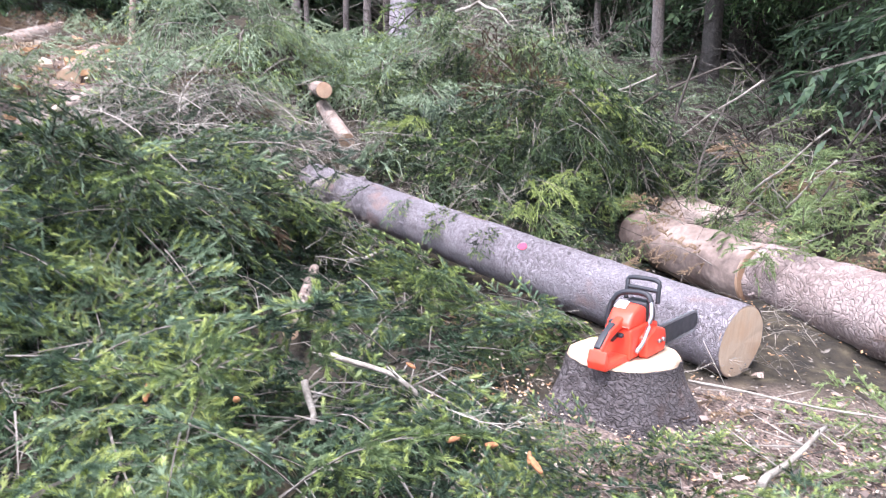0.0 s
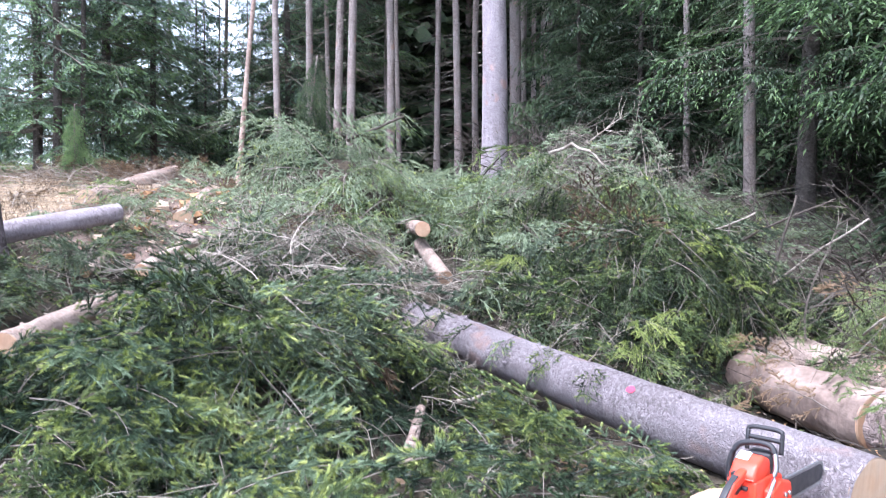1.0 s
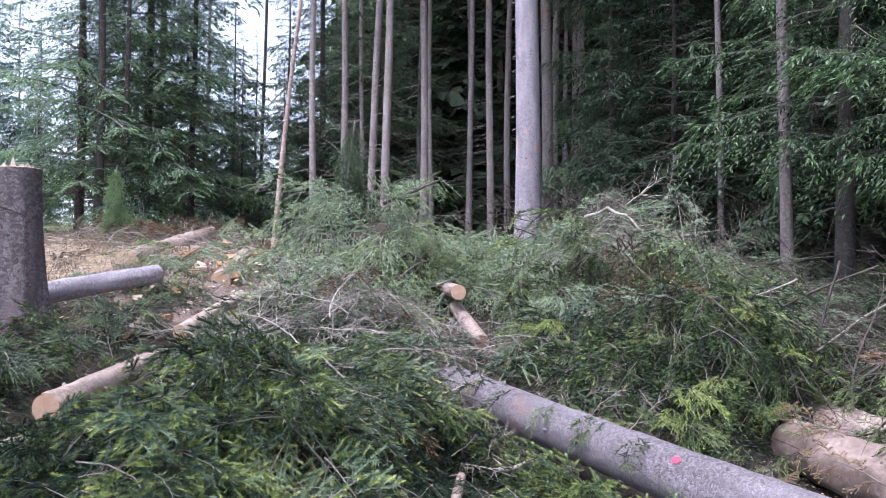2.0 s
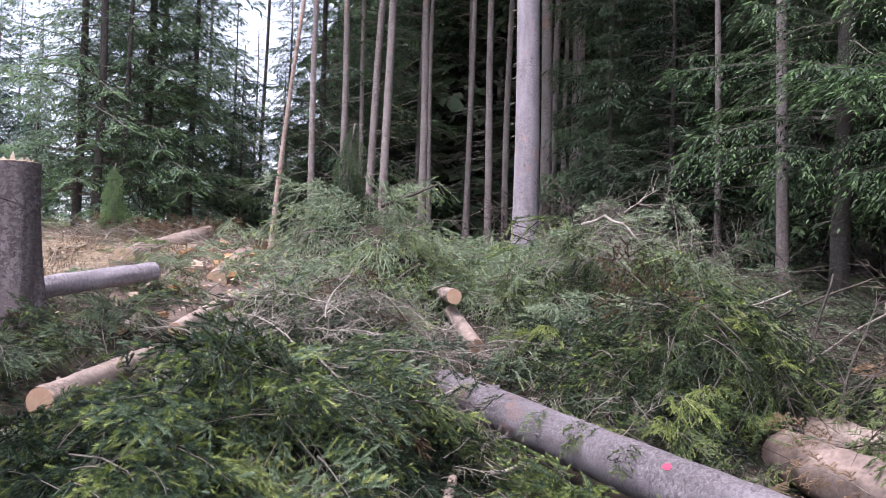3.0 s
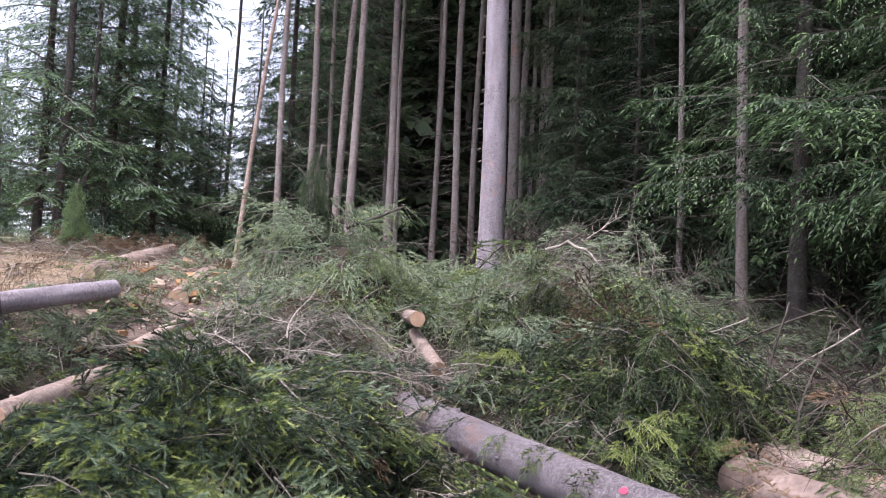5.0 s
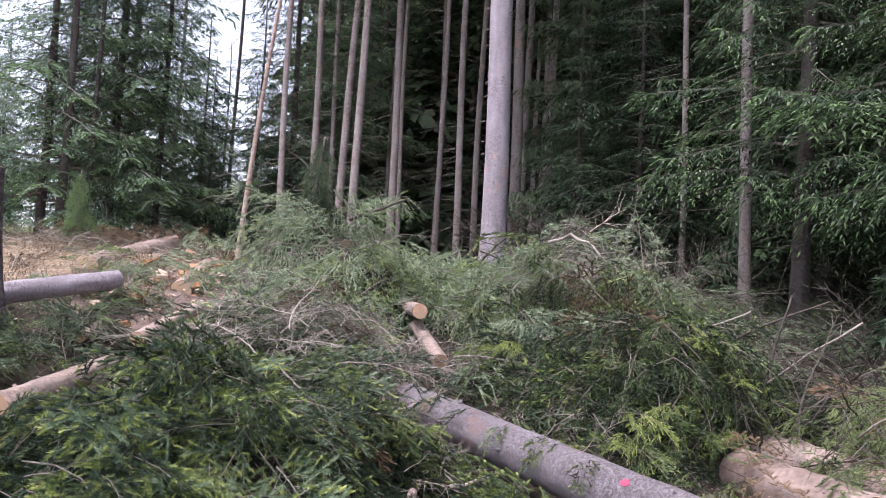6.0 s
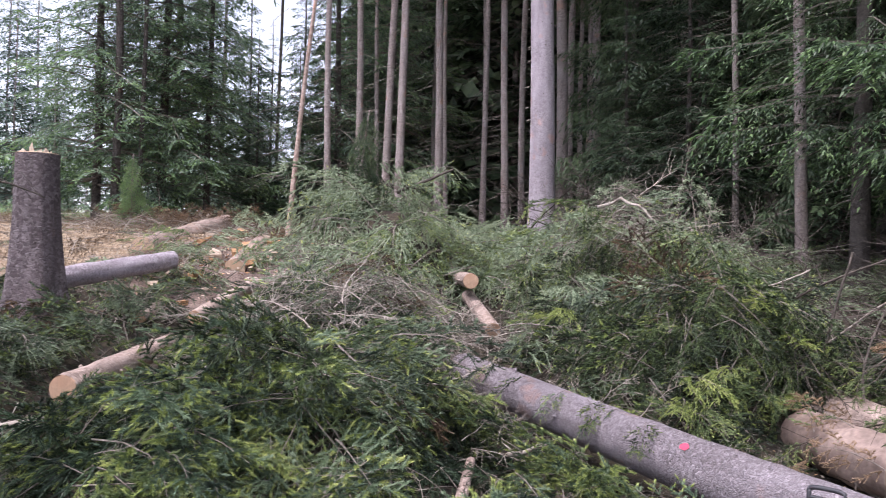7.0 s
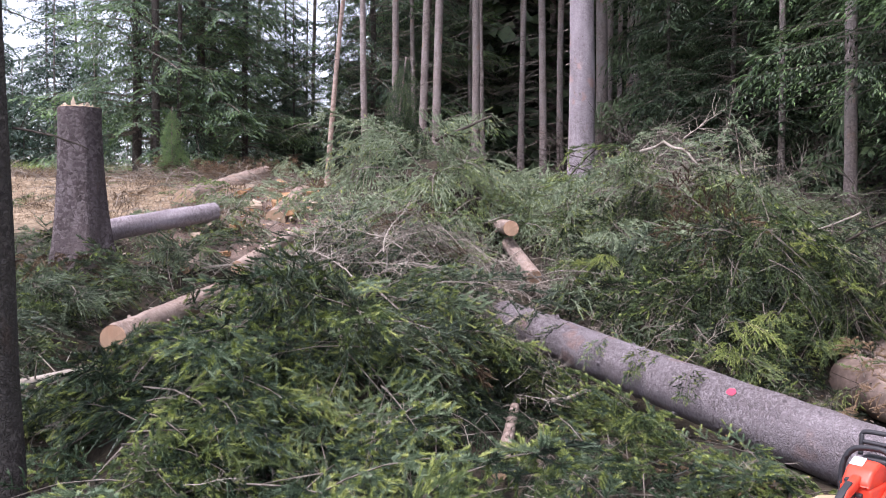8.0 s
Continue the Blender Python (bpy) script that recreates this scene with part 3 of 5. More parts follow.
log_of("felled_log", (-5.68, 10.05, 1.74), (-5.87, 11.9, 2.01), 0.16, 0.15, M_BARK_BROWN, M_CUT, "brown spruce log with a fresh orange cut end", seed=10.0)
log_of("felled_log", (-5.9, 11.93, 2.02), (-6.06, 13.6, 2.28), 0.15, 0.13, M_BARK_BROWN, M_CUT, "brown spruce log lying end to end with another", seed=11.0)


def stump(name, place, height, r_top, r_base, material, label, seed, tilt=0.0, bulge=2.4):
    ob = new(name)
    ob.matrix_world = Matrix.Translation(place)
    bm = bmesh.new()
    sides, rings = 56, 16
    prev = None
    for i in range(rings + 1):
        f = i / rings
        ring = []
        for k in range(sides):
            a = 2 * math.pi * k / sides
            q = Vector((math.cos(a), math.sin(a), 0))
            root = 0.5 + 0.5 * math.cos(5 * a + seed) + 0.4 * noise.noise(q * 1.5 + Vector((seed, 0, 0)))
            flare = (1 - f) ** bulge
            r = r_top + (r_base - r_top) * flare * (0.55 + 0.6 * root)
            r *= 1 + 0.05 * noise.noise(q * 5 + Vector((0, 0, f * 2 + seed))) + 0.06 * (1 - 0.7 * f) * noise.noise(q * 11 + Vector((seed, 0, f)))
            ring.append(bm.verts.new((q.x * r, q.y * r, -0.12 + (height + 0.12) * f + tilt * q.x * r * f)))
        if prev:
            for k in range(sides):
                bm.faces.new((prev[k], prev[(k + 1) % sides], ring[(k + 1) % sides], ring[k])).smooth = True
        prev = ring
    outline = [v.co.copy() for v in prev]
    part("bark", bm, material, ob)
    bm = bmesh.new()
    c = bm.verts.new((0, 0, height + 0.006))
    inner = [bm.verts.new((p.x * 0.95, p.y * 0.95, p.z + 0.006)) for p in outline]
    outer = [bm.verts.new((p.x * 0.985, p.y * 0.985, p.z - 0.012)) for p in outline]
    for k in range(sides):
        bm.faces.new((c, inner[k], inner[(k + 1) % sides]))
        bm.faces.new((inner[k], outer[k], outer[(k + 1) % sides], inner[(k + 1) % sides]))
    part("cut_face", bm, M_CUT, ob, "pale sawn top with growth rings")
    return tagged(ob, label, "stump")


stump("tree_stump", (0.72, 3.18, 0.2), 0.265, 0.225, 0.45, M_BARK_STUMP, "low sawn spruce stump with dark flaring bark under a chainsaw", 2.2, bulge=1.7)
stump("tall_stump", (-4.91, 6.72, 1.05), 1.47, 0.185, 0.33, M_BARK_TALL, "tall man-high spruce stump with dark scaly bark", 4.0)

# ---- standing trees ----
bare_twigs = [stubs(i, 0.6, 9, 0.12, 0.9, 110) for i in range(3)]
bare_crowns = [crown(100 + 10 * i, 8.5, 19, 20, 2.5, 0, 6, 0.5, 0.2, 9, 3, 0.075) for i in range(2)]


def bare_tree(x, y, radius, height=20, lean=(0, 0), material=None, which=0, z=None, label="tall bare spruce trunk with dead side twigs", crowned=True):
    t = tree(height, radius, material or M_BARK_TREE, label, bare_crowns[which % 2] if crowned else None, (M_NEEDLE_TREE, M_NEEDLE_TREE), bare_twigs[which % 3], which * 1.3, lean)
    t.matrix_world = pose(x, y, float(slope(x, y)) if z is None else z)
    return t


bare_twigs.append(stubs(9, 0.4, 9, 0.235, 0.10, 130, 0.014))
big = tree(24, 0.205, M_BARK_PALE, "thick straight spruce trunk with grey lilac bark", bare_crowns[0], (M_NEEDLE_TREE, M_NEEDLE_TREE), bare_twigs[3], 0.4)
big.matrix_world = pose(-0.66, 12.83, float(slope(-0.66, 12.83)))
TRUNKS = [(-0.39, 16.84, 0.13), (-1.46, 15.8, 0.075), (-1.29, 18.8, 0.08), (-2.01, 17.75, 0.065), (-2.35, 20.5, 0.07), (-2.73, 15.64, 0.08),
          (-3.17, 19.6, 0.06), (-3.75, 21.5, 0.06), (-3.2, 14.5, 0.08), (-4.45, 16.3, 0.075), (-4.8, 19.3, 0.06), (-4.76, 15.17, 0.065), (-0.2, 18.4, 0.09),
          (-8.78, 15.65, 0.05), (-9.21, 15.41, 0.085), (2.18, 12.63, 0.05), (2.55, 10.5, 0.075), (-7.67, 20.5, 0.05)]
for i, (x, y, r) in enumerate(TRUNKS):
    bare_tree(x, y, r, 19, (0.004 * (i % 3 - 1), 0), M_BARK_DARK if x < -7 else None, i, crowned=i % 2 == 0)
bare_tree(-3.75, 15.4, 0.08, 18, (0.05, 0.0), None, 1, crowned=False)
bare_tree(-4.78, 13.06, 0.046, 9, (0.095, 0.03), M_BARK_RED, 2, label="thin leaning dead spruce with reddish bare stem", crowned=False)
close = tree(16, 0.15, M_BARK_DARK, "dark scaly spruce trunk standing close to the heap", None, None, stubs(21, 1.2, 6, 0.14, 0.4, 18), 1.3)
close.matrix_world = pose(-2.83, 2.96, 0.3)

full_crowns = [crown(200 + 10 * i, 1.0 - 0.6 * i, 13, 14, 2.0, 7.2, 7, 0.38, 0.35 + 0.3 * i) for i in range(2)]
dead_low = stubs(17, 0.3, 4.5, 0.1, 1.3, 70)
spruces = []
for i in range(2):
    s = tree(14, 0.10, M_BARK_DARK, "dense dark green spruce with drooping branches", full_crowns[i], (M_NEEDLE_TREE, M_NEEDLE_TREE), dead_low, i)
    tagged(s, group="spruces at the wood's edge")
    spruces.append(s)
side_spruces = []
SPRUCES = [(2.0, 14.6, 1.0), (3.6, 12.8, 1.05), (5.0, 11.0, 1.1), (1.0, 16.5, 0.9), (4.6, 15.5, 1.1), (6.6, 12.6, 1.2), (6.4, 9.2, 1.0), (0.7, 13.9, 0.42),
           (1.6, 13.2, 0.5), (-9.9, 15.9, 0.95), (-8.9, 16.8, 1.0), (-8.1, 17.3, 0.75), (-8.0, 19.4, 0.42), (-6.9, 20.2, 0.5), (-5.9, 19.8, 0.9), (-11.6, 19.5, 0.8),
           (-10.2, 20.0, 1.0), (-6.3, 22.5, 0.7), (-8.6, 22.5, 0.42), (-13.8, 20.4, 0.4), (3.0, 15.4, 1.0), (-4.9, 21.5, 1.0), (-7.4, 18.4, 0.33), (-6.4, 18.4, 0.3),
           # First four: spruces out of view, added to block sky light on the right.
           (4.6, 5.6, 1.0), (5.6, 3.4, 1.1), (6.8, 6.6, 1.1), (5.2, 8.4, 1.0), (-4.6, 24.5, 1.0), (-3.4, 26.5, 1.0)]
for i, (x, y, s) in enumerate(SPRUCES):
    m = pose(x, y, float(slope(x, y)) - 0.1, 0, 0, i * 67) @ Matrix.Scale(s, 4)
    if i < 2:
        spruces[i].matrix_world = m
        spruces[i].scale = (s, s, s)
    elif x > -4:
        copy_thing(spruces[i % 2], m).scale = (s, s, s)
    elif not side_spruces:
        side_spruces.append(tree(14, 0.10, M_BARK_DARK, "mid green spruce beside the clearing, needles paled for haze", full_crowns[0], (M_NEEDLE_SIDE, M_NEEDLE_EDGE), dead_low, 3.3))
        tagged(side_spruces[0], group="spruces beside the clearing")
        side_spruces[0].matrix_world = m
    else:
        copy_thing(side_spruces[0], m).scale = (s, s, s)

# deeper wood
rng = random.Random(5)
deep = tree(19, 0.10, M_BARK_TREE, "slender spruce deep in the dark wood", bare_crowns[0], (M_NEEDLE_TREE, M_NEEDLE_TREE), bare_twigs[0], 2.0)
tagged(deep, group="trees deep in the wood")
deep.matrix_world = pose(-1.8, 24, float(slope(-1.8, 24)))
for i in range(70):
    x, y = rng.uniform(-9, 16), rng.uniform(17.5, 40)
    if x < -0.26 * y:
        continue
    s = rng.uniform(0.7, 1.1)
    copy_thing(deep, pose(x, y, float(slope(x, y)), 0, 0, rng.uniform(0, 360)) @ Matrix.Scale(s, 4)).scale = (s, s, s)

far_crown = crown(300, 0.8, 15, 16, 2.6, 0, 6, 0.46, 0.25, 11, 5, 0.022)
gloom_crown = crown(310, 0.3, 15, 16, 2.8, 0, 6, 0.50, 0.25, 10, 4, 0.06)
far = tree(16, 0.08, M_BARK_TREE, "distant spruce with air haze put into its needle colour", far_crown, (M_NEEDLE_FAR, M_NEEDLE_FAR), None, 3.0)
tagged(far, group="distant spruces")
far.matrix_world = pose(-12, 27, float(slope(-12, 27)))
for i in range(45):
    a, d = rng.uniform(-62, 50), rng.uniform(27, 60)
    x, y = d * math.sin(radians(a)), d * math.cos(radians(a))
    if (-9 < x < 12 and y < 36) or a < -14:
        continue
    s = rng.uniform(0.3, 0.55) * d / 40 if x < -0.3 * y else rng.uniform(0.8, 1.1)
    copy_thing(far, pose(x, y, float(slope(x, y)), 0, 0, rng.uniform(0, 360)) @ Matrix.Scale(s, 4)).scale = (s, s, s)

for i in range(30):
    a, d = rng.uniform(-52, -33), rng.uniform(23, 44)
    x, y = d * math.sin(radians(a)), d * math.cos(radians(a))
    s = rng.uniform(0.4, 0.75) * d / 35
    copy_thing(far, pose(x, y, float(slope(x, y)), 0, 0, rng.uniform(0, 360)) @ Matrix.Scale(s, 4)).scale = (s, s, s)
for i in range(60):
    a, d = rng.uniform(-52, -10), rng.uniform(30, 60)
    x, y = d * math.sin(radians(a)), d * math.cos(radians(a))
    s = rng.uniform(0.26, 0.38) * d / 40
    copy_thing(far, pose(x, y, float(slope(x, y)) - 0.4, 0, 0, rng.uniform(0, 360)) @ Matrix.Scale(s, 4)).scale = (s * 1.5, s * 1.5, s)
# Dense backing trees, added to shut out sky light and darken the depth.
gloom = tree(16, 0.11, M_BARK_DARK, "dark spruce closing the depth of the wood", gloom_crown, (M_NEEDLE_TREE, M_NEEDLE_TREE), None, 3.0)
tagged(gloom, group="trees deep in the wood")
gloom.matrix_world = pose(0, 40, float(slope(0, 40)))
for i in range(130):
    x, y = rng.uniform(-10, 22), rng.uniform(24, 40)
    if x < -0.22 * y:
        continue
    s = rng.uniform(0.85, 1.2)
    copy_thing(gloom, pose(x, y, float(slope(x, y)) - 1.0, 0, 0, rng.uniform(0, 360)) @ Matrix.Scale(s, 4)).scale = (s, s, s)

# ---- heaps of cut branches ----
NEAR = [frond(i, 9, 0.34, 0.15, 0.088, 980, 0.030, 0.0050, 0.12, 0.45, (0.08, 0.2, 0.4, 0.12, 0.3)[i], 0.16) for i in range(5)]
MIDDLE = [frond(20 + i, 9, 0.34, 0.15, 0.088, 330, 0.031, 0.0078, 0.16, 0.40, (0.12, 0.5, 0.3, 0.7, 0.2)[i], 0.16) for i in range(5)]
BACK = [frond(40 + i, 9, 0.34, 0.15, 0.092, 130, 0.034, 0.0115, 0.22, 0.30, (0.2, 0.6, 0.4, 0.8)[i], 0.16, False) for i in range(4)]
nrng = np.random.default_rng(11)
originals = []
for i, f in enumerate(NEAR):
    originals.append(branch_thing(f, (M_NEEDLE, M_TIP) if i % 2 else (M_NEEDLE_BLUE, M_TIP), "freshly cut green spruce branch with light tips", "cut branches in the foreground"))
count = 0
rest = []


def put_branch(k, m):
    """Single branches up to a count; those past it are joined into one heap."""
    if k < 235:
        copy_thing(originals[k % 5], m).scale = m.to_scale()
    else:
        rest.append((k % 5, m, (0, 1) if k % 2 else (2, 1)))


def in_log(x, y, extra=0.0):
    return log_gap(x, y) < extra


def settle(x, y, lift, tilt, size):
    """Branches beside a log lie low and short."""
    return (0.0, 8 + abs(tilt) * 0.3, min(size, 0.6)) if log_gap(x, y) < 0.45 else (lift, tilt, size)


def blocked(m):
    """Whether a laid branch crosses a log."""
    return any(in_log(*(m @ Vector((s, 0, 0))).xy, 0.15) for s in (0.0, 0.25, 0.5, 0.75, 1.0))


while count < 330:
    x, y = nrng.uniform(-3.2, 0.95), nrng.uniform(1.7, 5.0)
    if (x > 0.42 and y > 2.7) or (x > 0.3 and 2.75 < y < 3.0):
        continue
    if lumps(x, y) < -0.03 and nrng.random() < 0.35:
        continue
    if -0.9 < x < -0.2 and 4.5 < y < 5.5 and nrng.random() < 0.6:
        continue
    lift, tilt, size = settle(x, y, nrng.uniform(-0.03, 0.14), nrng.uniform(-30, 24), nrng.uniform(0.5, 0.85))
    if x > 0.0 and y > 2.0:
        lift, tilt, size = min(lift, 0.04), max(tilt, -8), min(size, 0.45)
    m = laid(nrng, x, y, lift, downhill(nrng, x, y, 60), tilt, size)
    if blocked(m) or (x > 0.3 and y < 3.0 and (m @ Vector((0.8, 0, 0))).y > 2.8):
        continue
    if count < 5:
        originals[count].matrix_world = m
    else:
        put_branch(count, m)
    count += 1


while count < 350:
    x, y = nrng.uniform(0.1, 1.0), nrng.uniform(2.0, 2.6)
    m = laid(nrng, x, y, nrng.uniform(0.0, 0.08), nrng.uniform(150, 390), nrng.uniform(-22, 10), nrng.uniform(0.3, 0.5))
    copy_thing(originals[count % 5], m).scale = m.to_scale()
    count += 1
for i in range(11):
    x, y = 0.22 + 0.075 * i, 2.62 + 0.06 * (i % 3)
    m = laid(nrng, x, y, 0.03, (170, 10, 205, -25, 185)[i % 5], nrng.uniform(-24, -8), nrng.uniform(0.24, 0.34))
    copy_thing(originals[i % 5], m).scale = m.to_scale()
    count += 1
for t, off, turn in ((0.42, 0.10, 250), (0.50, 0.02, 190), (0.56, 0.09, 275), (0.63, 0.05, 230), (0.74, 0.08, 200), (0.86, 0.04, 215), (0.68, -0.05, 20)):
    m = pose(1.29 - 2.29 * t - off * 0.78, 3.47 + 2.93 * t - off * 0.62, 0.43 + 0.34 * t + 0.165, 0, 28, turn) @ Matrix.Scale(0.28, 4)
    copy_thing(originals[count % 5], m).scale = m.to_scale()
    count += 1


for i in range(44):
    t, off = 0.02 + 0.95 * i / 43, 0.20 + 0.26 * nrng.random()
    x, y = 1.29 - 2.29 * t - off * 0.788, 3.47 + 2.93 * t - off * 0.616
    if math.hypot(x - 0.72, y - 3.18) < 0.45 or t > 0.86:
        continue
    m = laid(nrng, x, y, nrng.uniform(0.0, 0.09), 218 + nrng.normal(0, 45), nrng.uniform(-16, 4), nrng.uniform(0.4, 0.62))
    put_branch(300 + i, m)


def heap_of(name, fronds, spots, mats, label):
    tv, tt, nv, ix = gather(fronds, 0, spots)
    ob = new(name, mesh_of(name, nv.reshape(-1, 3), np.arange(nv.shape[0] * 3).reshape(-1, 3), mats, ix))
    st = new("stems", mesh_of("stems", tv, tt, [M_TWIG]))
    st.parent = ob
    tagged(st, kind="stuff")
    return tagged(ob, label, "branch pile", kind="stuff")


heap_of("branch_pile", NEAR, rest, [M_NEEDLE, M_TIP, M_NEEDLE_BLUE], "fresh green spruce branches heaped along the felled log")
# Lower branches get darker needles, which paints the shade between the upper ones.
spots = []
while len(spots) < 380:
    x, y = nrng.uniform(-3.4, 0.5), nrng.uniform(1.6, 5.0)
    m = laid(nrng, x, y, nrng.uniform(-0.16, -0.04), nrng.uniform(0, 360), nrng.uniform(-8, 10), nrng.uniform(0.5, 0.8))
    if not blocked(m):
        spots.append((int(nrng.integers(4)), m, (0, 0)))
for i in range(70):
    x, y = nrng.uniform(-1.15, -0.1), nrng.uniform(2.9, 4.9)
    spots.append((int(nrng.integers(4)), laid(nrng, x, y, -0.04, nrng.uniform(0, 360), nrng.uniform(-3, 6), nrng.uniform(0.3, 0.45)), (0, 0)))
for i in range(60):
    x, y = nrng.uniform(-4.6, -3.1), nrng.uniform(5.2, 9.2)
    spots.append((int(nrng.integers(4)), laid(nrng, x, y, -0.13, nrng.uniform(0, 360), nrng.uniform(0, 6), nrng.uniform(0.28, 0.4)), (0, 0)))
heap_of("branch_pile", BACK, spots, [M_NEEDLE_TREE], "lower layer of cut spruce branches, needles darkened for shade")
spots = []
while len(spots) < 760:
    x, y = nrng.uniform(-5, 3.4), nrng.uniform(4.2, 8.0)
    if (x > 1.0 and y < 5.0) or (x < -3.2 and y < 4.0) or (x > 1.7 and nrng.random() < 0.75):
        continue
    if lumps(x, y) < -0.03 and nrng.random() < 0.65:
        continue
    if -0.9 < x < 0.1 and 4.2 < y < 5.5 and nrng.random() < 0.75:
        continue
    if noise.noise((x * 2.6, y * 2.6, 9)) < -0.15 and nrng.random() < 0.75:
        continue
    lift, tilt, size = settle(x, y, nrng.uniform(-0.04, 0.16), nrng.uniform(-26, 30), nrng.uniform(0.5, 1.0))
    m = laid(nrng, x, y, lift, downhill(nrng, x, y, 60), tilt, size)
    if blocked(m):
        continue
    spots.append((int(nrng.integers(5)), m, (3, 3) if nrng.random() < 0.06 else ([(1, 2), (1, 2), (0, 2), (1, 1)] if x < -0.6 else [(0, 2), (0, 0), (0, 2), (1, 1)])[int(nrng.integers(4))]))
heap_of("branch_pile", MIDDLE, spots, [M_NEEDLE, M_NEEDLE_PALE, M_TIP, M_NEEDLE_DRY], "wide heap of cut green spruce branches with some dry ones")
spots = []
while len(spots) < 900:
    x, y = nrng.uniform(-5.5, 4), nrng.uniform(7.4, 11.8)
    if (x < -3.4 and y > 8.2 and nrng.random() < 0.85) or (x > 1.7 and nrng.random() < 0.75):
        continue
    if noise.noise((x * 2.3, y * 2.3, 4)) < -0.12 and nrng.random() < 0.8:
        continue
    m = laid(nrng, x, y, nrng.uniform(-0.06, 0.22), downhill(nrng, x, y, 60), nrng.uniform(-34, 40), nrng.uniform(0.5, 1.15))
    if blocked(m):
        continue
    spots.append((int(nrng.integers(4)), m, [(1, 2), (1, 1), (1, 1), (0, 2)][int(nrng.integers(4))]))
heap_of("branch_pile", BACK, spots, [M_NEEDLE, M_NEEDLE_PALE, M_TIP], "high mounds of cut spruce branches below the wood")


# ---- dead and bare wood ----
def bare_branch(seed, length=1.0, stem=0.009, side=16, reach=0.4):
    """A leafless branch along +x with thin, crooked side twigs."""
    rng = np.random.default_rng(seed)
    s = np.linspace(0, 1, 9)
    axis = np.stack((s * length, 0.06 * length * np.sin(s * 4 + seed), 0.10 * length * np.sin(s * 2.6)), 1)
    axis[1:] += rng.normal(0, 0.008, (8, 3))
    v, t = rod(axis, stem * (1 - 0.75 * s))
    tv, tt, off = [v], [t], len(v)
    for k in range(side):
        i = int(rng.integers(1, 8))
        way = np.array([rng.uniform(0.2, 1), (1 if k % 2 else -1) * rng.uniform(0.4, 1), rng.uniform(-0.6, 0.6)])
        way /= np.linalg.norm(way)
        ln = reach * length * rng.uniform(0.3, 1)
        q = np.linspace(0, 1, 3)[:, None]
        p = axis[i] + way * q * ln + rng.normal(0, 0.025, (3, 3)) * q - np.array([0, 0, 1]) * q * q * ln * rng.uniform(-0.1, 0.3)
        p[0] = axis[i]
        v, t = rod(p, stem * 0.38 * (1 - 0.6 * q[:, 0]))
        tv.append(v)
        tt.append(t + off)
        off += len(v)
    return np.concatenate(tv), np.concatenate(tt)


BARE = [bare_branch(i) for i in range(6)]


def brush(name, spots, mats, label):
    tv, tt, off, ix = [], [], 0, []
    for which, m, tone in spots:
        a, b = BARE[which]
        tv.append(a @ np.array(m.to_3x3()).T + np.array(m.translation))
        tt.append(b + off)
        ix.append(np.full(len(b), tone))
        off += len(a)
    ob = new(name, mesh_of(name, np.concatenate(tv), np.concatenate(tt), mats, np.concatenate(ix)))
    return tagged(ob, label, "dead twigs", kind="stuff")


def scatter(n, box, lift, tilt, size, tones, clear=None):
    out = []
    while len(out) < n:
        x, y = nrng.uniform(box[0], box[1]), nrng.uniform(box[2], box[3])
        if clear and clear(x, y):
            continue
        out.append((int(nrng.integers(6)), laid(nrng, x, y, nrng.uniform(*lift), nrng.uniform(0, 360), nrng.uniform(*tilt), nrng.uniform(*size)), int(nrng.choice(tones))))
    return out


brush("dead_brush", scatter(190, (1.3, 4.6, 5.0, 9.5), (0.0, 0.35), (-50, 10), (0.5, 1.1), [0]), [M_TWIG_DARK], "tangle of bare twigs at the wood's edge, darkened for shade")
brush("dead_brush", scatter(90, (-0.4, 1.4, 8.2, 9.6), (0.0, 0.15), (-15, 20), (0.5, 1.0), [0, 0, 1]), [M_TWIG, M_TWIG_PALE], "grey bare twigs arching over a branch mound")
brush("dead_brush", scatter(280, (-2.9, -0.8, 5.2, 7.8), (0.10, 0.28), (-12, 12), (0.3, 0.75), [0, 1]), [M_TWIG, M_TWIG_PALE], "tangle of dry grey twigs lying on green branches")
brush("dead_brush", scatter(95, (-3.2, 0.6, 1.9, 5.2), (0.0, 0.10), (-12, 12), (0.15, 0.42), [0, 0, 1], in_log), [M_TWIG, M_TWIG_PALE], "thin dry twigs strewn over cut branches")
brush("dead_brush", scatter(70, (-0.9, 0.4, 4.6, 6.4), (0.02, 0.12), (-25, 15), (0.2, 0.5), [0, 1], in_log), [M_TWIG, M_TWIG_PALE], "dry brown twigs beside the long log")
brush("dead_brush", scatter(120, (-10, -4.6, 9.0, 15), (0.0, 0.08), (-15, 10), (0.4, 0.9), [0, 1, 1]), [M_TWIG, M_TWIG_PALE], "dry brushwood strewn over the pale slope")
brush("dead_brush", scatter(160, (-1, 9, 10.5, 16), (0.0, 0.5), (-50, 10), (0.8, 1.8), [0]), [M_TWIG_DARK], "dead undergrowth under standing spruces, twig colour darkened for shade")


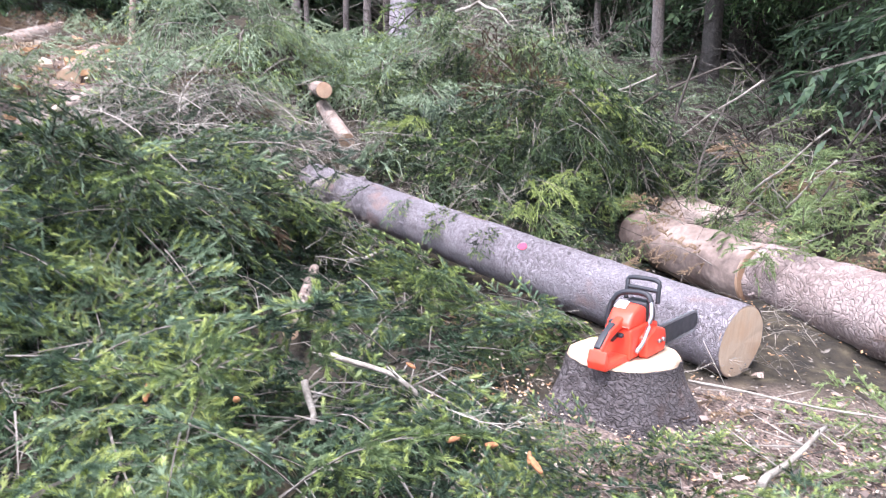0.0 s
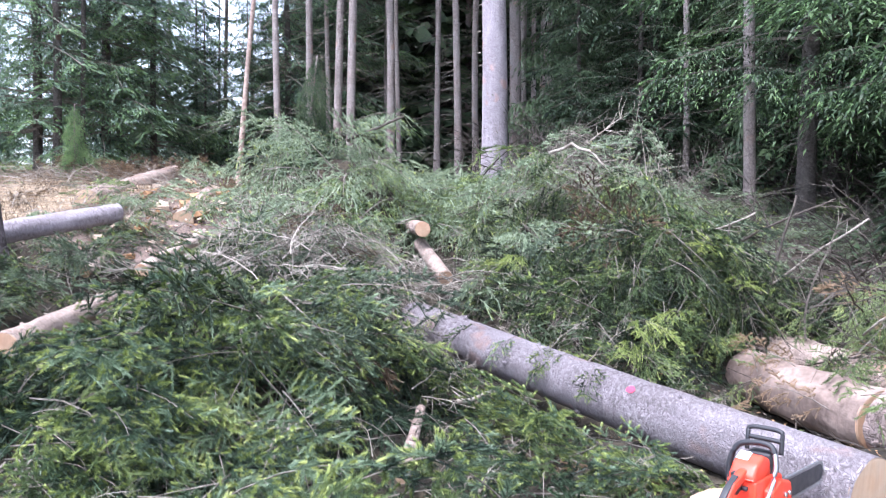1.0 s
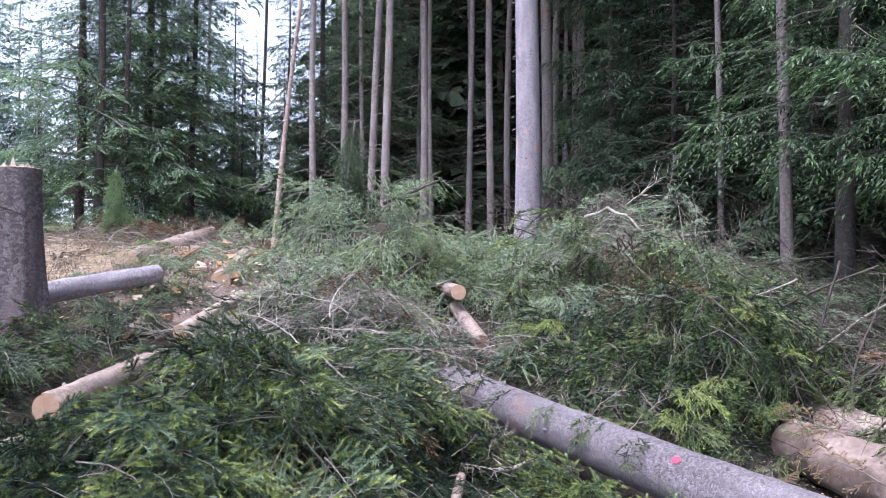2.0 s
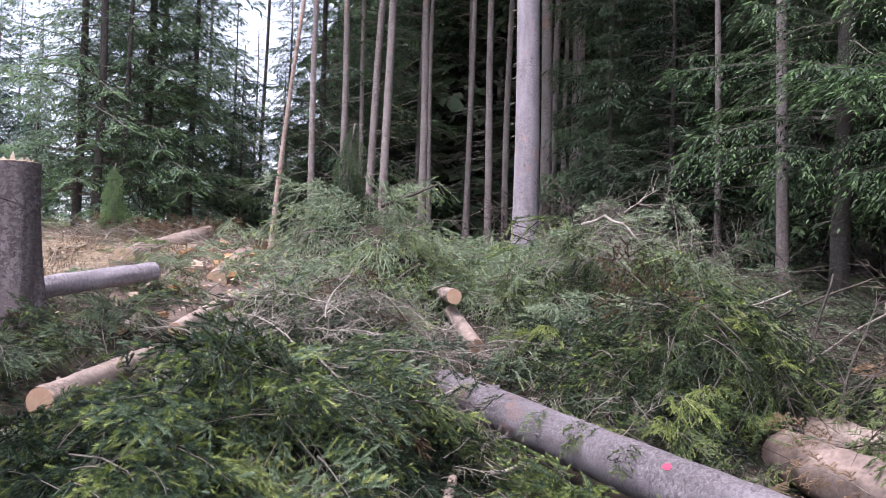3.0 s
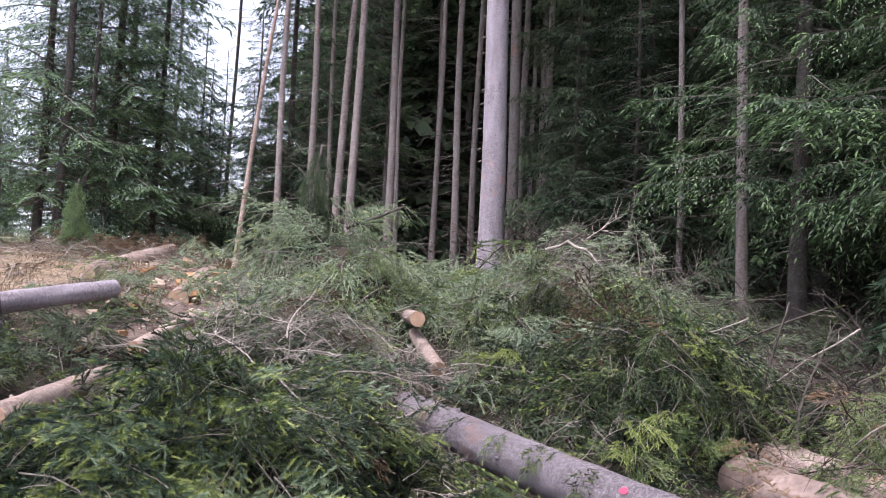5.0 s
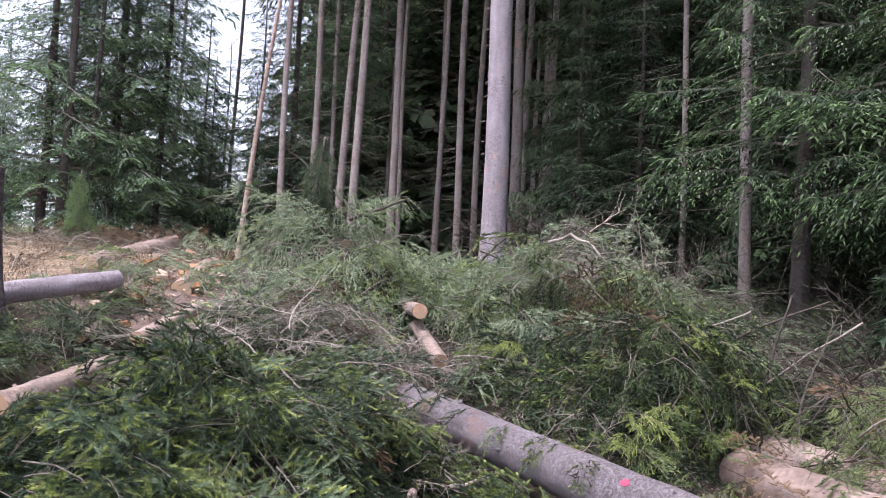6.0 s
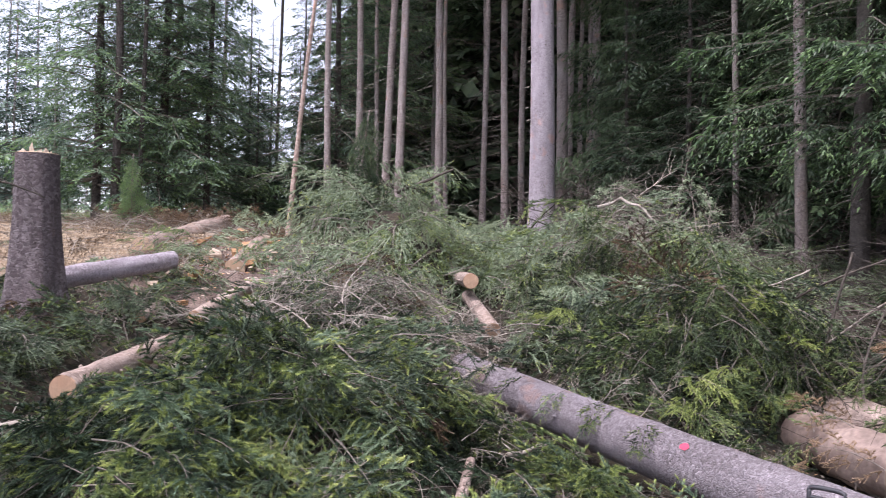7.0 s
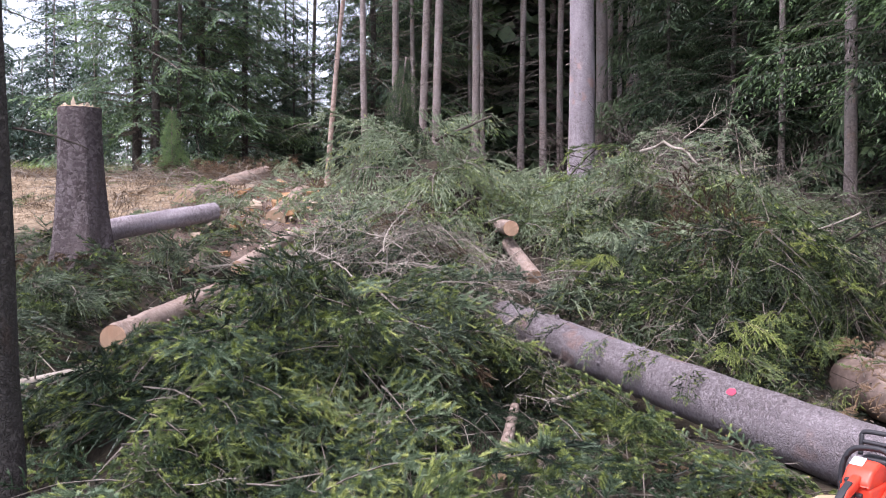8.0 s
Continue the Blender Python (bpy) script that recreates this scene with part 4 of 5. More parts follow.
def stick(points, r0, r1, material, label, seed):
    bm = bmesh.new()
    pts = [Vector(p) for p in points]
    full = []
    for a, b in zip(pts, pts[1:]):
        for k in range(5):
            p = a.lerp(b, k / 5)
            full.append(p + (0.035 if r0 < 0.02 else 0.014) * noise.noise_vector(p * 4 + Vector((seed, 0, 0))))
    full.append(pts[-1])
    n = len(full) - 1
    tube(bm, full, [r0 + (r1 - r0) * i / n for i in range(n + 1)], 8, 0.25, seed)
    rr = random.Random(seed)
    for _ in range(7):
        i = rr.randrange(1, n)
        d = Vector((rr.uniform(-1, 1), rr.uniform(-1, 1), rr.uniform(-0.2, 1))).normalized()
        tube(bm, [full[i], full[i] + d * rr.uniform(0.04, 0.22)], [min(r1 * 0.5, 0.006), 0.0015], 5)
    return tagged(part("stick", bm, material), label, "stick")


STICKS = [
    ([(-2.68, 3.02, 1.92), (-2.5, 3.05, 1.90), (-2.38, 3.1, 1.84)], 0.006, 0.003, 0),
    ([(1.62, 6.5, 0.98), (2.16, 5.81, 1.56)], 0.022, 0.014, 1), ([(1.30, 7.1, 1.15), (1.8, 6.85, 1.5), (2.23, 6.63, 1.71)], 0.024, 0.014, 0),
    ([(1.60, 6.2, 0.75), (1.66, 6.17, 1.25), (1.79, 6.14, 1.73)], 0.024, 0.015, 0), ([(1.39, 6.45, 0.8), (1.40, 6.45, 1.52)], 0.018, 0.014, 0),
    ([(1.25, 6.5, 1.45), (1.40, 6.45, 1.52), (1.58, 6.41, 1.60)], 0.016, 0.011, 1), ([(1.90, 5.2, 0.85), (2.16, 4.73, 1.29)], 0.016, 0.010, 1),
    ([(2.08, 4.6, 0.85), (2.14, 4.5, 1.1), (2.20, 4.38, 1.4)], 0.018, 0.012, 0), ([(1.85, 4.5, 0.85), (1.99, 4.26, 1.15)], 0.014, 0.009, 1),
    ([(-2.20, 4.15, 0.60), (-2.31, 4.6, 0.95)], 0.022, 0.020, 1), ([(-3.35, 3.8, 0.64), (-3.03, 4.44, 0.68)], 0.035, 0.03, 1),
    ([(-1.25, 5.3, 0.70), (-0.96, 5.6, 0.76)], 0.02, 0.016, 1), ([(-2.15, 9.27, 2.42), (-1.49, 9.15, 2.67)], 0.022, 0.012, 0),
    ([(0.10, 8.5, 2.2), (0.3, 8.3, 2.28), (0.45, 8.1, 2.2), (0.59, 8.0, 2.05)], 0.018, 0.010, 1), ([(-0.44, 3.27, 0.42), (-0.2, 3.15, 0.38), (-0.09, 3.05, 0.33)], 0.012, 0.010, 1),
    ([(-1.25, 5.1, 0.76), (-1.0, 5.08, 0.84)], 0.018, 0.014, 1), ([(1.0, 2.45, 0.27), (1.15, 2.6, 0.3), (1.36, 2.79, 0.33)], 0.014, 0.008, 1),
    ([(0.98, 3.14, 0.36), (1.29, 2.93, 0.36), (1.7, 2.8, 0.34)], 0.006, 0.003, 1), ([(-0.48, 2.86, 0.46), (-0.44, 2.71, 0.36)], 0.014, 0.011, 1),
    ([(-0.84, 2.98, 0.50), (-0.77, 2.85, 0.42)], 0.012, 0.010, 1), ([(-0.52, 4.44, 0.56), (-0.29, 4.45, 0.62)], 0.014, 0.010, 1),
]
for i, (pts, r0, r1, tone) in enumerate(STICKS):
    slim = 0.5 if pts[0][0] > 1.2 and pts[0][1] > 4 else 1.0
    stick(pts, r0 * slim, r1 * slim, M_TWIG_PALE if tone else M_TWIG_DARK, "bare pale broken spruce branch" if tone else "dead grey brown branch with twig stubs", i + 1)


# ---- red paint on the long log ----
def paint_mark():
    m = shader("red_marker_paint", 0.6)
    m[3].inputs["Base Color"].default_value = (0.75, 0.05, 0.10, 1)
    q = long_log.matrix_world.inverted() @ Vector((0.44, 4.38, 0.67))
    a0, z0 = math.atan2(q.y, q.x), q.z
    rad = 0.165 + (0.135 - 0.165) * z0 / 3.72 + 0.009
    bx = 0.03 * math.sin(math.pi * z0 / 3.72)
    bm = bmesh.new()
    c = bm.verts.new((bx + rad * math.cos(a0), rad * math.sin(a0), z0))
    ring = []
    for k in range(18):
        t = 2 * math.pi * k / 18
        s = 0.023 * (1 + 0.35 * noise.noise((math.cos(t) * 1.7, math.sin(t) * 1.7, 5)))
        a = a0 + s * math.cos(t) / rad
        ring.append(bm.verts.new((bx + rad * math.cos(a), rad * math.sin(a), z0 + s * math.sin(t) * 1.2)))
    for k in range(18):
        bm.faces.new((c, ring[k], ring[(k + 1) % 18]))
    part("paint_mark", bm, m[0], long_log, "red sprayed paint dot")


paint_mark()

# ---- chainsaw on the stump ----
def painted(name, colour, rough=0.45, metal=0.0, wear=0.35):
    m, n, l, b = shader(name, rough)
    co = n.new("ShaderNodeTexCoord").outputs["Object"]
    a = tex(n, l, "Noise", 30, co, detail=6)
    c = blend(n, l, ramp(n, l, a.outputs[0], [(0.45, (0, 0, 0)), (0.8, (wear, wear, wear))]), colour, tuple(0.35 * v + 0.06 for v in colour))
    l.new(c, b.inputs["Base Color"])
    l.new(ramp(n, l, a.outputs[0], [(0.3, (rough * 0.8,) * 3), (0.7, (min(1, rough * 1.3),) * 3)]), b.inputs["Roughness"])
    b.inputs["Metallic"].default_value = metal
    return m


M_ORANGE = painted("orange_plastic", (0.80, 0.065, 0.03), 0.42)
M_BLACK = painted("black_plastic", (0.025, 0.025, 0.03), 0.5)
M_STEEL = painted("worn_steel", (0.42, 0.42, 0.44), 0.35, 0.9)
M_BAR = painted("dark_guide_bar", (0.07, 0.07, 0.075), 0.5, 0.5)
M_LABEL = painted("white_label", (0.8, 0.79, 0.77), 0.5, 0.0, 0.2)


def slab(profile, y0, y1, bevel=0.008, inset=0.0):
    """A side profile (x, z) carried from y0 to y1, with rounded edges."""
    bm = bmesh.new()
    mx, mz = sum(p[0] for p in profile) / len(profile), sum(p[1] for p in profile) / len(profile)
    a = [bm.verts.new((x, y0, z)) for x, z in profile]
    b = [bm.verts.new((x + (mx - x) * inset, y1, z + (mz - z) * inset)) for x, z in profile]
    n = len(profile)
    bm.faces.new(a)
    bm.faces.new(b[::-1])
    for k in range(n):
        bm.faces.new((a[(k + 1) % n], a[k], b[k], b[(k + 1) % n]))
    bmesh.ops.recalc_face_normals(bm, faces=bm.faces)
    bmesh.ops.bevel(bm, geom=list(bm.edges), offset=bevel, segments=3, affect="EDGES", profile=0.6)
    for f in bm.faces:
        f.smooth = True
    return bm


def pipe(points, r, sides=10, steps=5):
    """A round bar smoothed through points."""
    pts = [Vector(p) for p in points]
    out = []
    for i in range(len(pts) - 1):
        p0, p1, p2, p3 = pts[max(i - 1, 0)], pts[i], pts[i + 1], pts[min(i + 2, len(pts) - 1)]
        for k in range(steps):
            t = k / steps
            out.append(0.5 * (2 * p1 + (p2 - p0) * t + (2 * p0 - 5 * p1 + 4 * p2 - p3) * t * t + (3 * p1 - p0 - 3 * p2 + p3) * t ** 3))
    out.append(pts[-1])
    return tube(bmesh.new(), out, [r] * len(out), sides)


def chainsaw(m):
    ob = new("chainsaw")
    part("engine_housing", slab([(-0.11, 0.01), (0.10, 0.01), (0.12, 0.06), (0.115, 0.12), (0.05, 0.135), (-0.11, 0.13)], -0.055, 0.06, 0.01), M_ORANGE, ob)
    part("top_cover", slab([(-0.115, 0.125), (0.03, 0.130), (0.02, 0.195), (-0.03, 0.215), (-0.085, 0.19), (-0.12, 0.15)], -0.050, 0.050, 0.014), M_ORANGE, ob)
    part("cover_label", slab([(-0.070, 0.197), (-0.030, 0.217), (-0.030, 0.220), (-0.071, 0.200)], -0.002, 0.044, 0.001), M_LABEL, ob, "white maker's patch")
    part("cylinder_cover", slab([(0.02, 0.12), (0.10, 0.12), (0.10, 0.17), (0.07, 0.215), (0.02, 0.21)], -0.050, 0.045, 0.012), M_BLACK, ob)
    part("starter_cover", slab([(-0.07, 0.015), (0.09, 0.015), (0.10, 0.09), (0.06, 0.14), (-0.06, 0.14), (-0.09, 0.08)], 0.058, 0.085, 0.010, 0.12), M_BLACK, ob)
    for k in range(5):
        part("cooling_slot", slab([(-0.05, 0.040 + k * 0.018), (0.06, 0.040 + k * 0.018), (0.06, 0.047 + k * 0.018), (-0.05, 0.047 + k * 0.018)], 0.084, 0.088, 0.001), M_ORANGE, ob)
    cover = part("clutch_cover", slab([(-0.04, 0.005), (0.12, 0.005), (0.135, 0.05), (0.12, 0.10), (0.03, 0.125), (-0.05, 0.09)], -0.054, -0.09, 0.009, 0.08), M_ORANGE, ob)
    for x in (0.055, 0.09):
        nut = part("bar_nut", tube(bmesh.new(), [(x, -0.088, 0.06), (x, -0.10, 0.06)], [0.009, 0.009], 6), M_STEEL, cover)
    # rear handle: grip, guard and foot plate
    part("rear_grip", slab([(-0.10, 0.175), (-0.10, 0.135), (-0.19, 0.105), (-0.255, 0.06), (-0.275, 0.075), (-0.20, 0.14)], -0.018, 0.018, 0.010), M_ORANGE, ob)
    part("rear_guard", slab([(-0.09, 0.004), (-0.275, 0.004), (-0.285, 0.035), (-0.27, 0.08), (-0.25, 0.06), (-0.245, 0.03), (-0.09, 0.03)], -0.045, 0.032, 0.006), M_ORANGE, ob)
    part("throttle_lock", slab([(-0.155, 0.150), (-0.265, 0.078), (-0.270, 0.090), (-0.235, 0.122), (-0.160, 0.163)], -0.012, 0.014, 0.004), M_BLACK, ob)
    part("throttle_trigger", slab([(-0.12, 0.125), (-0.17, 0.105), (-0.16, 0.085), (-0.125, 0.10)], -0.008, 0.008, 0.003), M_BLACK, ob)
    part("choke_lever", slab([(-0.118, 0.10), (-0.135, 0.10), (-0.135, 0.112), (-0.118, 0.115)], -0.03, -0.008, 0.002), M_BLACK, ob)
    part("stop_switch", slab([(-0.112, 0.150), (-0.128, 0.145), (-0.128, 0.157), (-0.112, 0.162)], 0.015, 0.035, 0.002), M_BLACK, ob)
    # front handle: black grip over the top, side tube steel-coloured for its edge highlight
    part("front_handle", pipe([(0.0, 0.09, 0.03), (0.0, 0.105, 0.09), (0.01, 0.105, 0.17), (0.02, 0.075, 0.228), (0.025, 0.01, 0.245), (0.025, -0.045, 0.242), (0.02, -0.066, 0.215)], 0.0115), M_BLACK, ob)
    part("handle_tube", pipe([(0.02, -0.066, 0.220), (0.0, -0.078, 0.16), (-0.04, -0.075, 0.08), (-0.075, -0.06, 0.035)], 0.009), M_STEEL, ob, "handle tube coloured as steel for its edge highlight")
    guard = part("hand_guard", pipe([(0.075, 0.070, 0.20), (0.082, 0.070, 0.255), (0.090, 0.066, 0.284), (0.092, 0.0, 0.290), (0.090, -0.060, 0.284), (0.084, -0.064, 0.252), (0.08, -0.064, 0.20)], 0.0095, 8), M_BLACK, ob)
    part("guard_bar", pipe([(0.083, 0.070, 0.250), (0.083, 0.0, 0.250), (0.083, -0.064, 0.248)], 0.009, 8), M_BLACK, guard)
    # guide bar with its chain
    nose = [(0.42 + 0.036 * math.cos(a), 0.062 + 0.036 * math.sin(a)) for a in [math.pi / 2 - math.pi * k / 10 for k in range(11)]]
    bar = part("guide_bar", slab([(0.08, 0.102)] + nose + [(0.08, 0.022)], -0.074, -0.069, 0.001), M_BAR, ob)
    bm = bmesh.new()
    path = [(0.08 + 0.012 * k, 0.104) for k in range(28)] + [(0.42 + 0.041 * math.cos(a), 0.062 + 0.041 * math.sin(a)) for a in [math.pi / 2 - math.pi * k / 9 for k in range(10)]] + [(0.41 - 0.012 * k, 0.020) for k in range(28)]
    for k, (x, z) in enumerate(path):
        up = 1 if z > 0.062 else -1
        box = [(x - 0.005, z - 0.005), (x + 0.005, z - 0.005), (x + 0.005, z + (0.007 if k % 3 == 0 else 0.003) * up), (x - 0.005, z + 0.003 * up)]
        a = [bm.verts.new((px, -0.077, pz)) for px, pz in box]
        b = [bm.verts.new((px, -0.066, pz)) for px, pz in box]
        bm.faces.new(a)
        bm.faces.new(b[::-1])
        for j in range(4):
            bm.faces.new((a[(j + 1) % 4], a[j], b[j], b[(j + 1) % 4]))
    part("saw_chain", bm, M_STEEL, bar)
    for k in range(3):
        part("bumper_spike", slab([(0.118, 0.02 + k * 0.018), (0.118, 0.032 + k * 0.018), (0.140, 0.026 + k * 0.018)], -0.064, -0.060, 0.0008), M_STEEL, ob)
    for y, x in ((0.062, -0.07), (0.062, 0.09)):
        part("filler_cap", tube(bmesh.new(), [(x, y - 0.005, 0.028), (x, y + 0.012, 0.028)], [0.016, 0.016], 12), M_BLACK, ob)
    ob.matrix_world = m
    return tagged(ob, "orange and black petrol chainsaw resting on the sawn stump", "chainsaw")


chainsaw(pose(0.745, 3.175, 0.468, 0, 0, 50))

# ---- shards on the tall stump, chips, cones ----
def shard(place, size, turn, material, name, label, category, lean=0):
    bm = bmesh.new()
    rr = random.Random(int(turn * 7 + size[2] * 1000))
    base = [(-1, -1), (1, -1), (1, 1), (-1, 1)]
    lo = [bm.verts.new((size[0] / 2 * x * rr.uniform(0.7, 1.1), size[1] / 2 * y * rr.uniform(0.7, 1.1), 0)) for x, y in base]
    mid = [bm.verts.new((size[0] / 2 * x * rr.uniform(0.4, 0.9), size[1] / 2 * y * rr.uniform(0.5, 1.0), size[2] * rr.uniform(0.35, 0.6))) for x, y in base]
    tip = bm.verts.new((size[0] * rr.uniform(-0.3, 0.3), 0, size[2]))
    bm.faces.new(lo[::-1])
    for k in range(4):
        bm.faces.new((lo[k], lo[(k + 1) % 4], mid[(k + 1) % 4], mid[k]))
        bm.faces.new((mid[k], mid[(k + 1) % 4], tip))
    ob = part(name, bm, material)
    ob.matrix_world = Matrix.Translation(place) @ pose(0, 0, 0, lean, 0, turn)
    return tagged(ob, label, category) if label else ob


M_CHIP = mottled("pale_wood_chip", [(0.3, (0.40, 0.30, 0.22)), (0.55, (0.56, 0.45, 0.35)), (0.75, (0.68, 0.58, 0.47))], 14)
M_ROT = mottled("orange_torn_wood", [(0.3, (0.30, 0.15, 0.07)), (0.55, (0.52, 0.31, 0.16)), (0.75, (0.66, 0.48, 0.30))], 10)
tall = next(o for o in scene.objects if o.name.startswith("tall_stump"))
for i, (a, h) in enumerate(((250, 0.035), (285, 0.09), (310, 0.03), (330, 0.045), (205, 0.03), (80, 0.05))):
    s = shard((0, 0, 0), (0.05, 0.02, h), a, M_CHIP, "splinter", "", "")
    s.parent = tall
    s.matrix_local = pose(0.145 * math.cos(radians(a)), 0.145 * math.sin(radians(a)), 1.473, 0, 0, a + 90)
rr = random.Random(9)
for i in range(34):
    x, y = rr.uniform(-5.3, -3.7), rr.uniform(8.3, 12.0)
    k = rr.uniform(0.06, 0.2)
    shard((x, y, surface(x, y) + 0.03), (k, k * 0.5, k * 1.3), rr.uniform(0, 360), M_CHIP if i % 3 else M_ROT, "wood_chunk", "torn pale chunk of split wood on the slope", "wood chunk", rr.uniform(60, 100))
for x, y, z, k in ((-4.25, 9.9, 1.62, 0.30), (-4.4, 10.4, 1.70, 0.34), (-4.1, 10.7, 1.78, 0.25)):
    shard((x, y, z), (k, k * 0.7, k * 1.6), 20 + x * 40, M_ROT, "wood_chunk", "large torn orange piece of broken trunk", "wood chunk", 75)
log_of("felled_log", (-4.15, 7.2, 1.05), (-4.2, 7.7, 1.16), 0.05, 0.05, M_STRIPPED, M_CUT_PINK, "short pale log piece half under branches", seed=12.0)
log_of("felled_log", (-4.15, 9.4, 1.5), (-4.45, 11.0, 1.85), 0.13, 0.11, M_BARK_RED, M_CUT, "torn orange brown log with loose bark", seed=13.0)


def cone(place, turn, lean, length):
    bm = bmesh.new()
    n = 10
    pts = [(0, 0, length * i / n) for i in range(n + 1)]
    rad = [length * 0.17 * math.sin(math.pi * (0.1 + 0.85 * i / n)) ** 0.7 * (1.0 if i % 2 else 0.8) for i in range(n + 1)]
    tube(bm, pts, rad, 10, 0.2, turn)
    ob = part("spruce_cone", bm, M_CONE)
    ob.matrix_world = Matrix.Translation(place) @ pose(0, 0, 0, lean, 0, turn)
    return tagged(ob, "orange brown spruce cone among green branches", "cone", "fallen cones")


M_CONE = mottled("cone_scales", [(0.3, (0.30, 0.12, 0.05)), (0.55, (0.50, 0.22, 0.10)), (0.75, (0.62, 0.33, 0.17))], 60)
for x, y, z in ((-0.97, 2.60, 0.47), (-0.68, 2.62, 0.47), (0.02, 2.47, 0.40), (0.14, 2.45, 0.40), (0.27, 2.36, 0.38), (0.62, 2.15, 0.30), (0.25, 2.18, 0.33), (-0.1, 3.05, 0.44), (0.3, 2.3, 0.38)):
    cone((x, y, z), rr.uniform(0, 360), rr.uniform(20, 90), rr.uniform(0.05, 0.08))


def litter(name, n, spot, size, mats, label):
    """Many small flat flakes lying on the ground."""
    g = np.random.default_rng(n)
    v, f = [], []
    for i in range(n):
        x, y = g.normal(spot[0], spot[2]), g.normal(spot[1], spot[3])
        k, a = size * g.uniform(0.4, 1.3), g.uniform(0, 6.28)
        c, s = math.cos(a) * k, math.sin(a) * k
        z = surface(x, y) + g.uniform(0.01, 0.04)
        t = g.uniform(-0.4, 0.4, 2) * k
        v += [(x - c, y - s, z - t[0]), (x + s * 0.4, y - c * 0.4, z - t[1]), (x + c, y + s, z + t[0]), (x - s * 0.4, y + c * 0.4, z + t[1])]
        f.append((4 * i, 4 * i + 1, 4 * i + 2, 4 * i + 3))
    ob = new(name, mesh_of(name, v, f, mats, g.integers(0, len(mats), n)))
    return tagged(ob, label, "wood chips", kind="stuff")


litter("wood_chips", 4200, (1.15, 2.5, 0.45, 0.35), 0.009, [M_CHIP, M_ROT, M_CHIP, M_TWIG], "sawdust and small wood chips strewn round the stump")
litter("wood_chips", 500, (0.35, 3.1, 0.15, 0.25), 0.010, [M_CHIP, M_ROT, M_TWIG], "pale chips beside the stump")
litter("wood_chips", 900, (-4.6, 9.8, 0.6, 1.1), 0.03, [M_CHIP, M_ROT], "wood chips round the logs on the slope")
litter("bark_litter", 1100, (1.45, 2.55, 0.45, 0.35), 0.026, [M_TWIG, M_BARK_BROWN, M_TWIG_DARK, M_PEELED], "torn bark scraps and shreds on the sawdust")
brush("dead_brush", scatter(75, (0.85, 2.3, 1.7, 3.1), (0.0, 0.03), (-5, 5), (0.12, 0.42), [0, 0, 1], in_log), [M_TWIG, M_TWIG_PALE], "broken twigs strewn over sawdust near the stump")
litter("bark_litter", 2200, (1.4, 4.2, 0.7, 1.0), 0.012, [M_TWIG, M_TWIG, M_ROT], "bark scraps and needles on the ground")

# ---- dry bushes and a drooping top ----
spots = []
for i in range(150):
    x, y = nrng.normal(-6.4, 0.9), nrng.normal(13.7, 0.5)
    spots.append((int(nrng.integers(4)), laid(nrng, x, y, 0.0, nrng.uniform(0, 360), nrng.uniform(-70, -10), nrng.uniform(0.25, 0.6)), (0, 0)))
heap_of("dry_bush", BACK, spots, [M_NEEDLE_DRY], "low dry reddish brown brushwood below the trees")
sapling_poses = []
for i in range(70):
    z = 1.35 * (i / 70) ** 0.9
    sapling_poses.append((i % 4, pose(0, 0, z, nrng.uniform(-15, 15), nrng.uniform(30, 72), i * 137.5) @ Matrix.Scale((0.80 - 0.42 * z) * nrng.uniform(0.7, 1.1), 4), (0, 1)))
small_crown = gather(BACK, 2, sapling_poses)
top = tree(1.5, 0.03, M_BARK_TREE, "drooping spruce top stuck upright in the mound", small_crown, (M_NEEDLE_TREE, M_NEEDLE), None, 5.0, name="cut_sapling")
top.matrix_world = pose(-2.72, 9.6, 2.1, 0, 6, 0)
young = tree(1.5, 0.02, M_BARK_TREE, "small young spruce with light green shoots", small_crown, (M_NEEDLE_EDGE, M_NEEDLE_EDGE), None, 5.0, name="young_spruce")
young.matrix_world = pose(-7.6, 13.2, float(slope(-7.6, 13.2)) - 0.1)
bough_crown = crown(410, 1.9, 9.5, 12, 1.8, 6.0, 6, 0.42, 0.45, close=True)
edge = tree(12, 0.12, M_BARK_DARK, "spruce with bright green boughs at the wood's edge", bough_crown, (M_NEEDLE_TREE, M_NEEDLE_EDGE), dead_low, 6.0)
edge.matrix_world = pose(4.0, 8.3, float(slope(4.0, 8.3)))


# ---- dry grass on the pale slope ----
def grass(n, box, material, tall, label):
    g = np.random.default_rng(n)
    x, y = g.uniform(box[0], box[1], n), g.uniform(box[2], box[3], n)
    z = slope(x, y) - 0.01
    a, h, lean = g.uniform(0, 6.28, n), tall * g.uniform(0.4, 1.2, n), g.normal(0, 0.5, (n, 2))
    w = 0.004
    p = np.stack((x, y, z), 1)
    d = np.stack((np.cos(a) * w, np.sin(a) * w, 0 * a), 1)
    tip = p + np.stack((lean[:, 0] * h, lean[:, 1] * h, h), 1)
    v = np.stack((p - d, p + d, tip), 1).reshape(-1, 3)
    ob = new("dry_grass", mesh_of("dry_grass", v, np.arange(3 * n).reshape(-1, 3), [material]))
    return tagged(ob, label, "grass", kind="stuff")


grass(26000, (-12, -4.2, 8.6, 16), M_NEEDLE_DRY, 0.10, "bleached dry grass on the slope behind the logs")
grass(9000, (-22, -11, 12, 24), M_TIP, 0.2, "light green grass beyond the tall stump")

spots = []
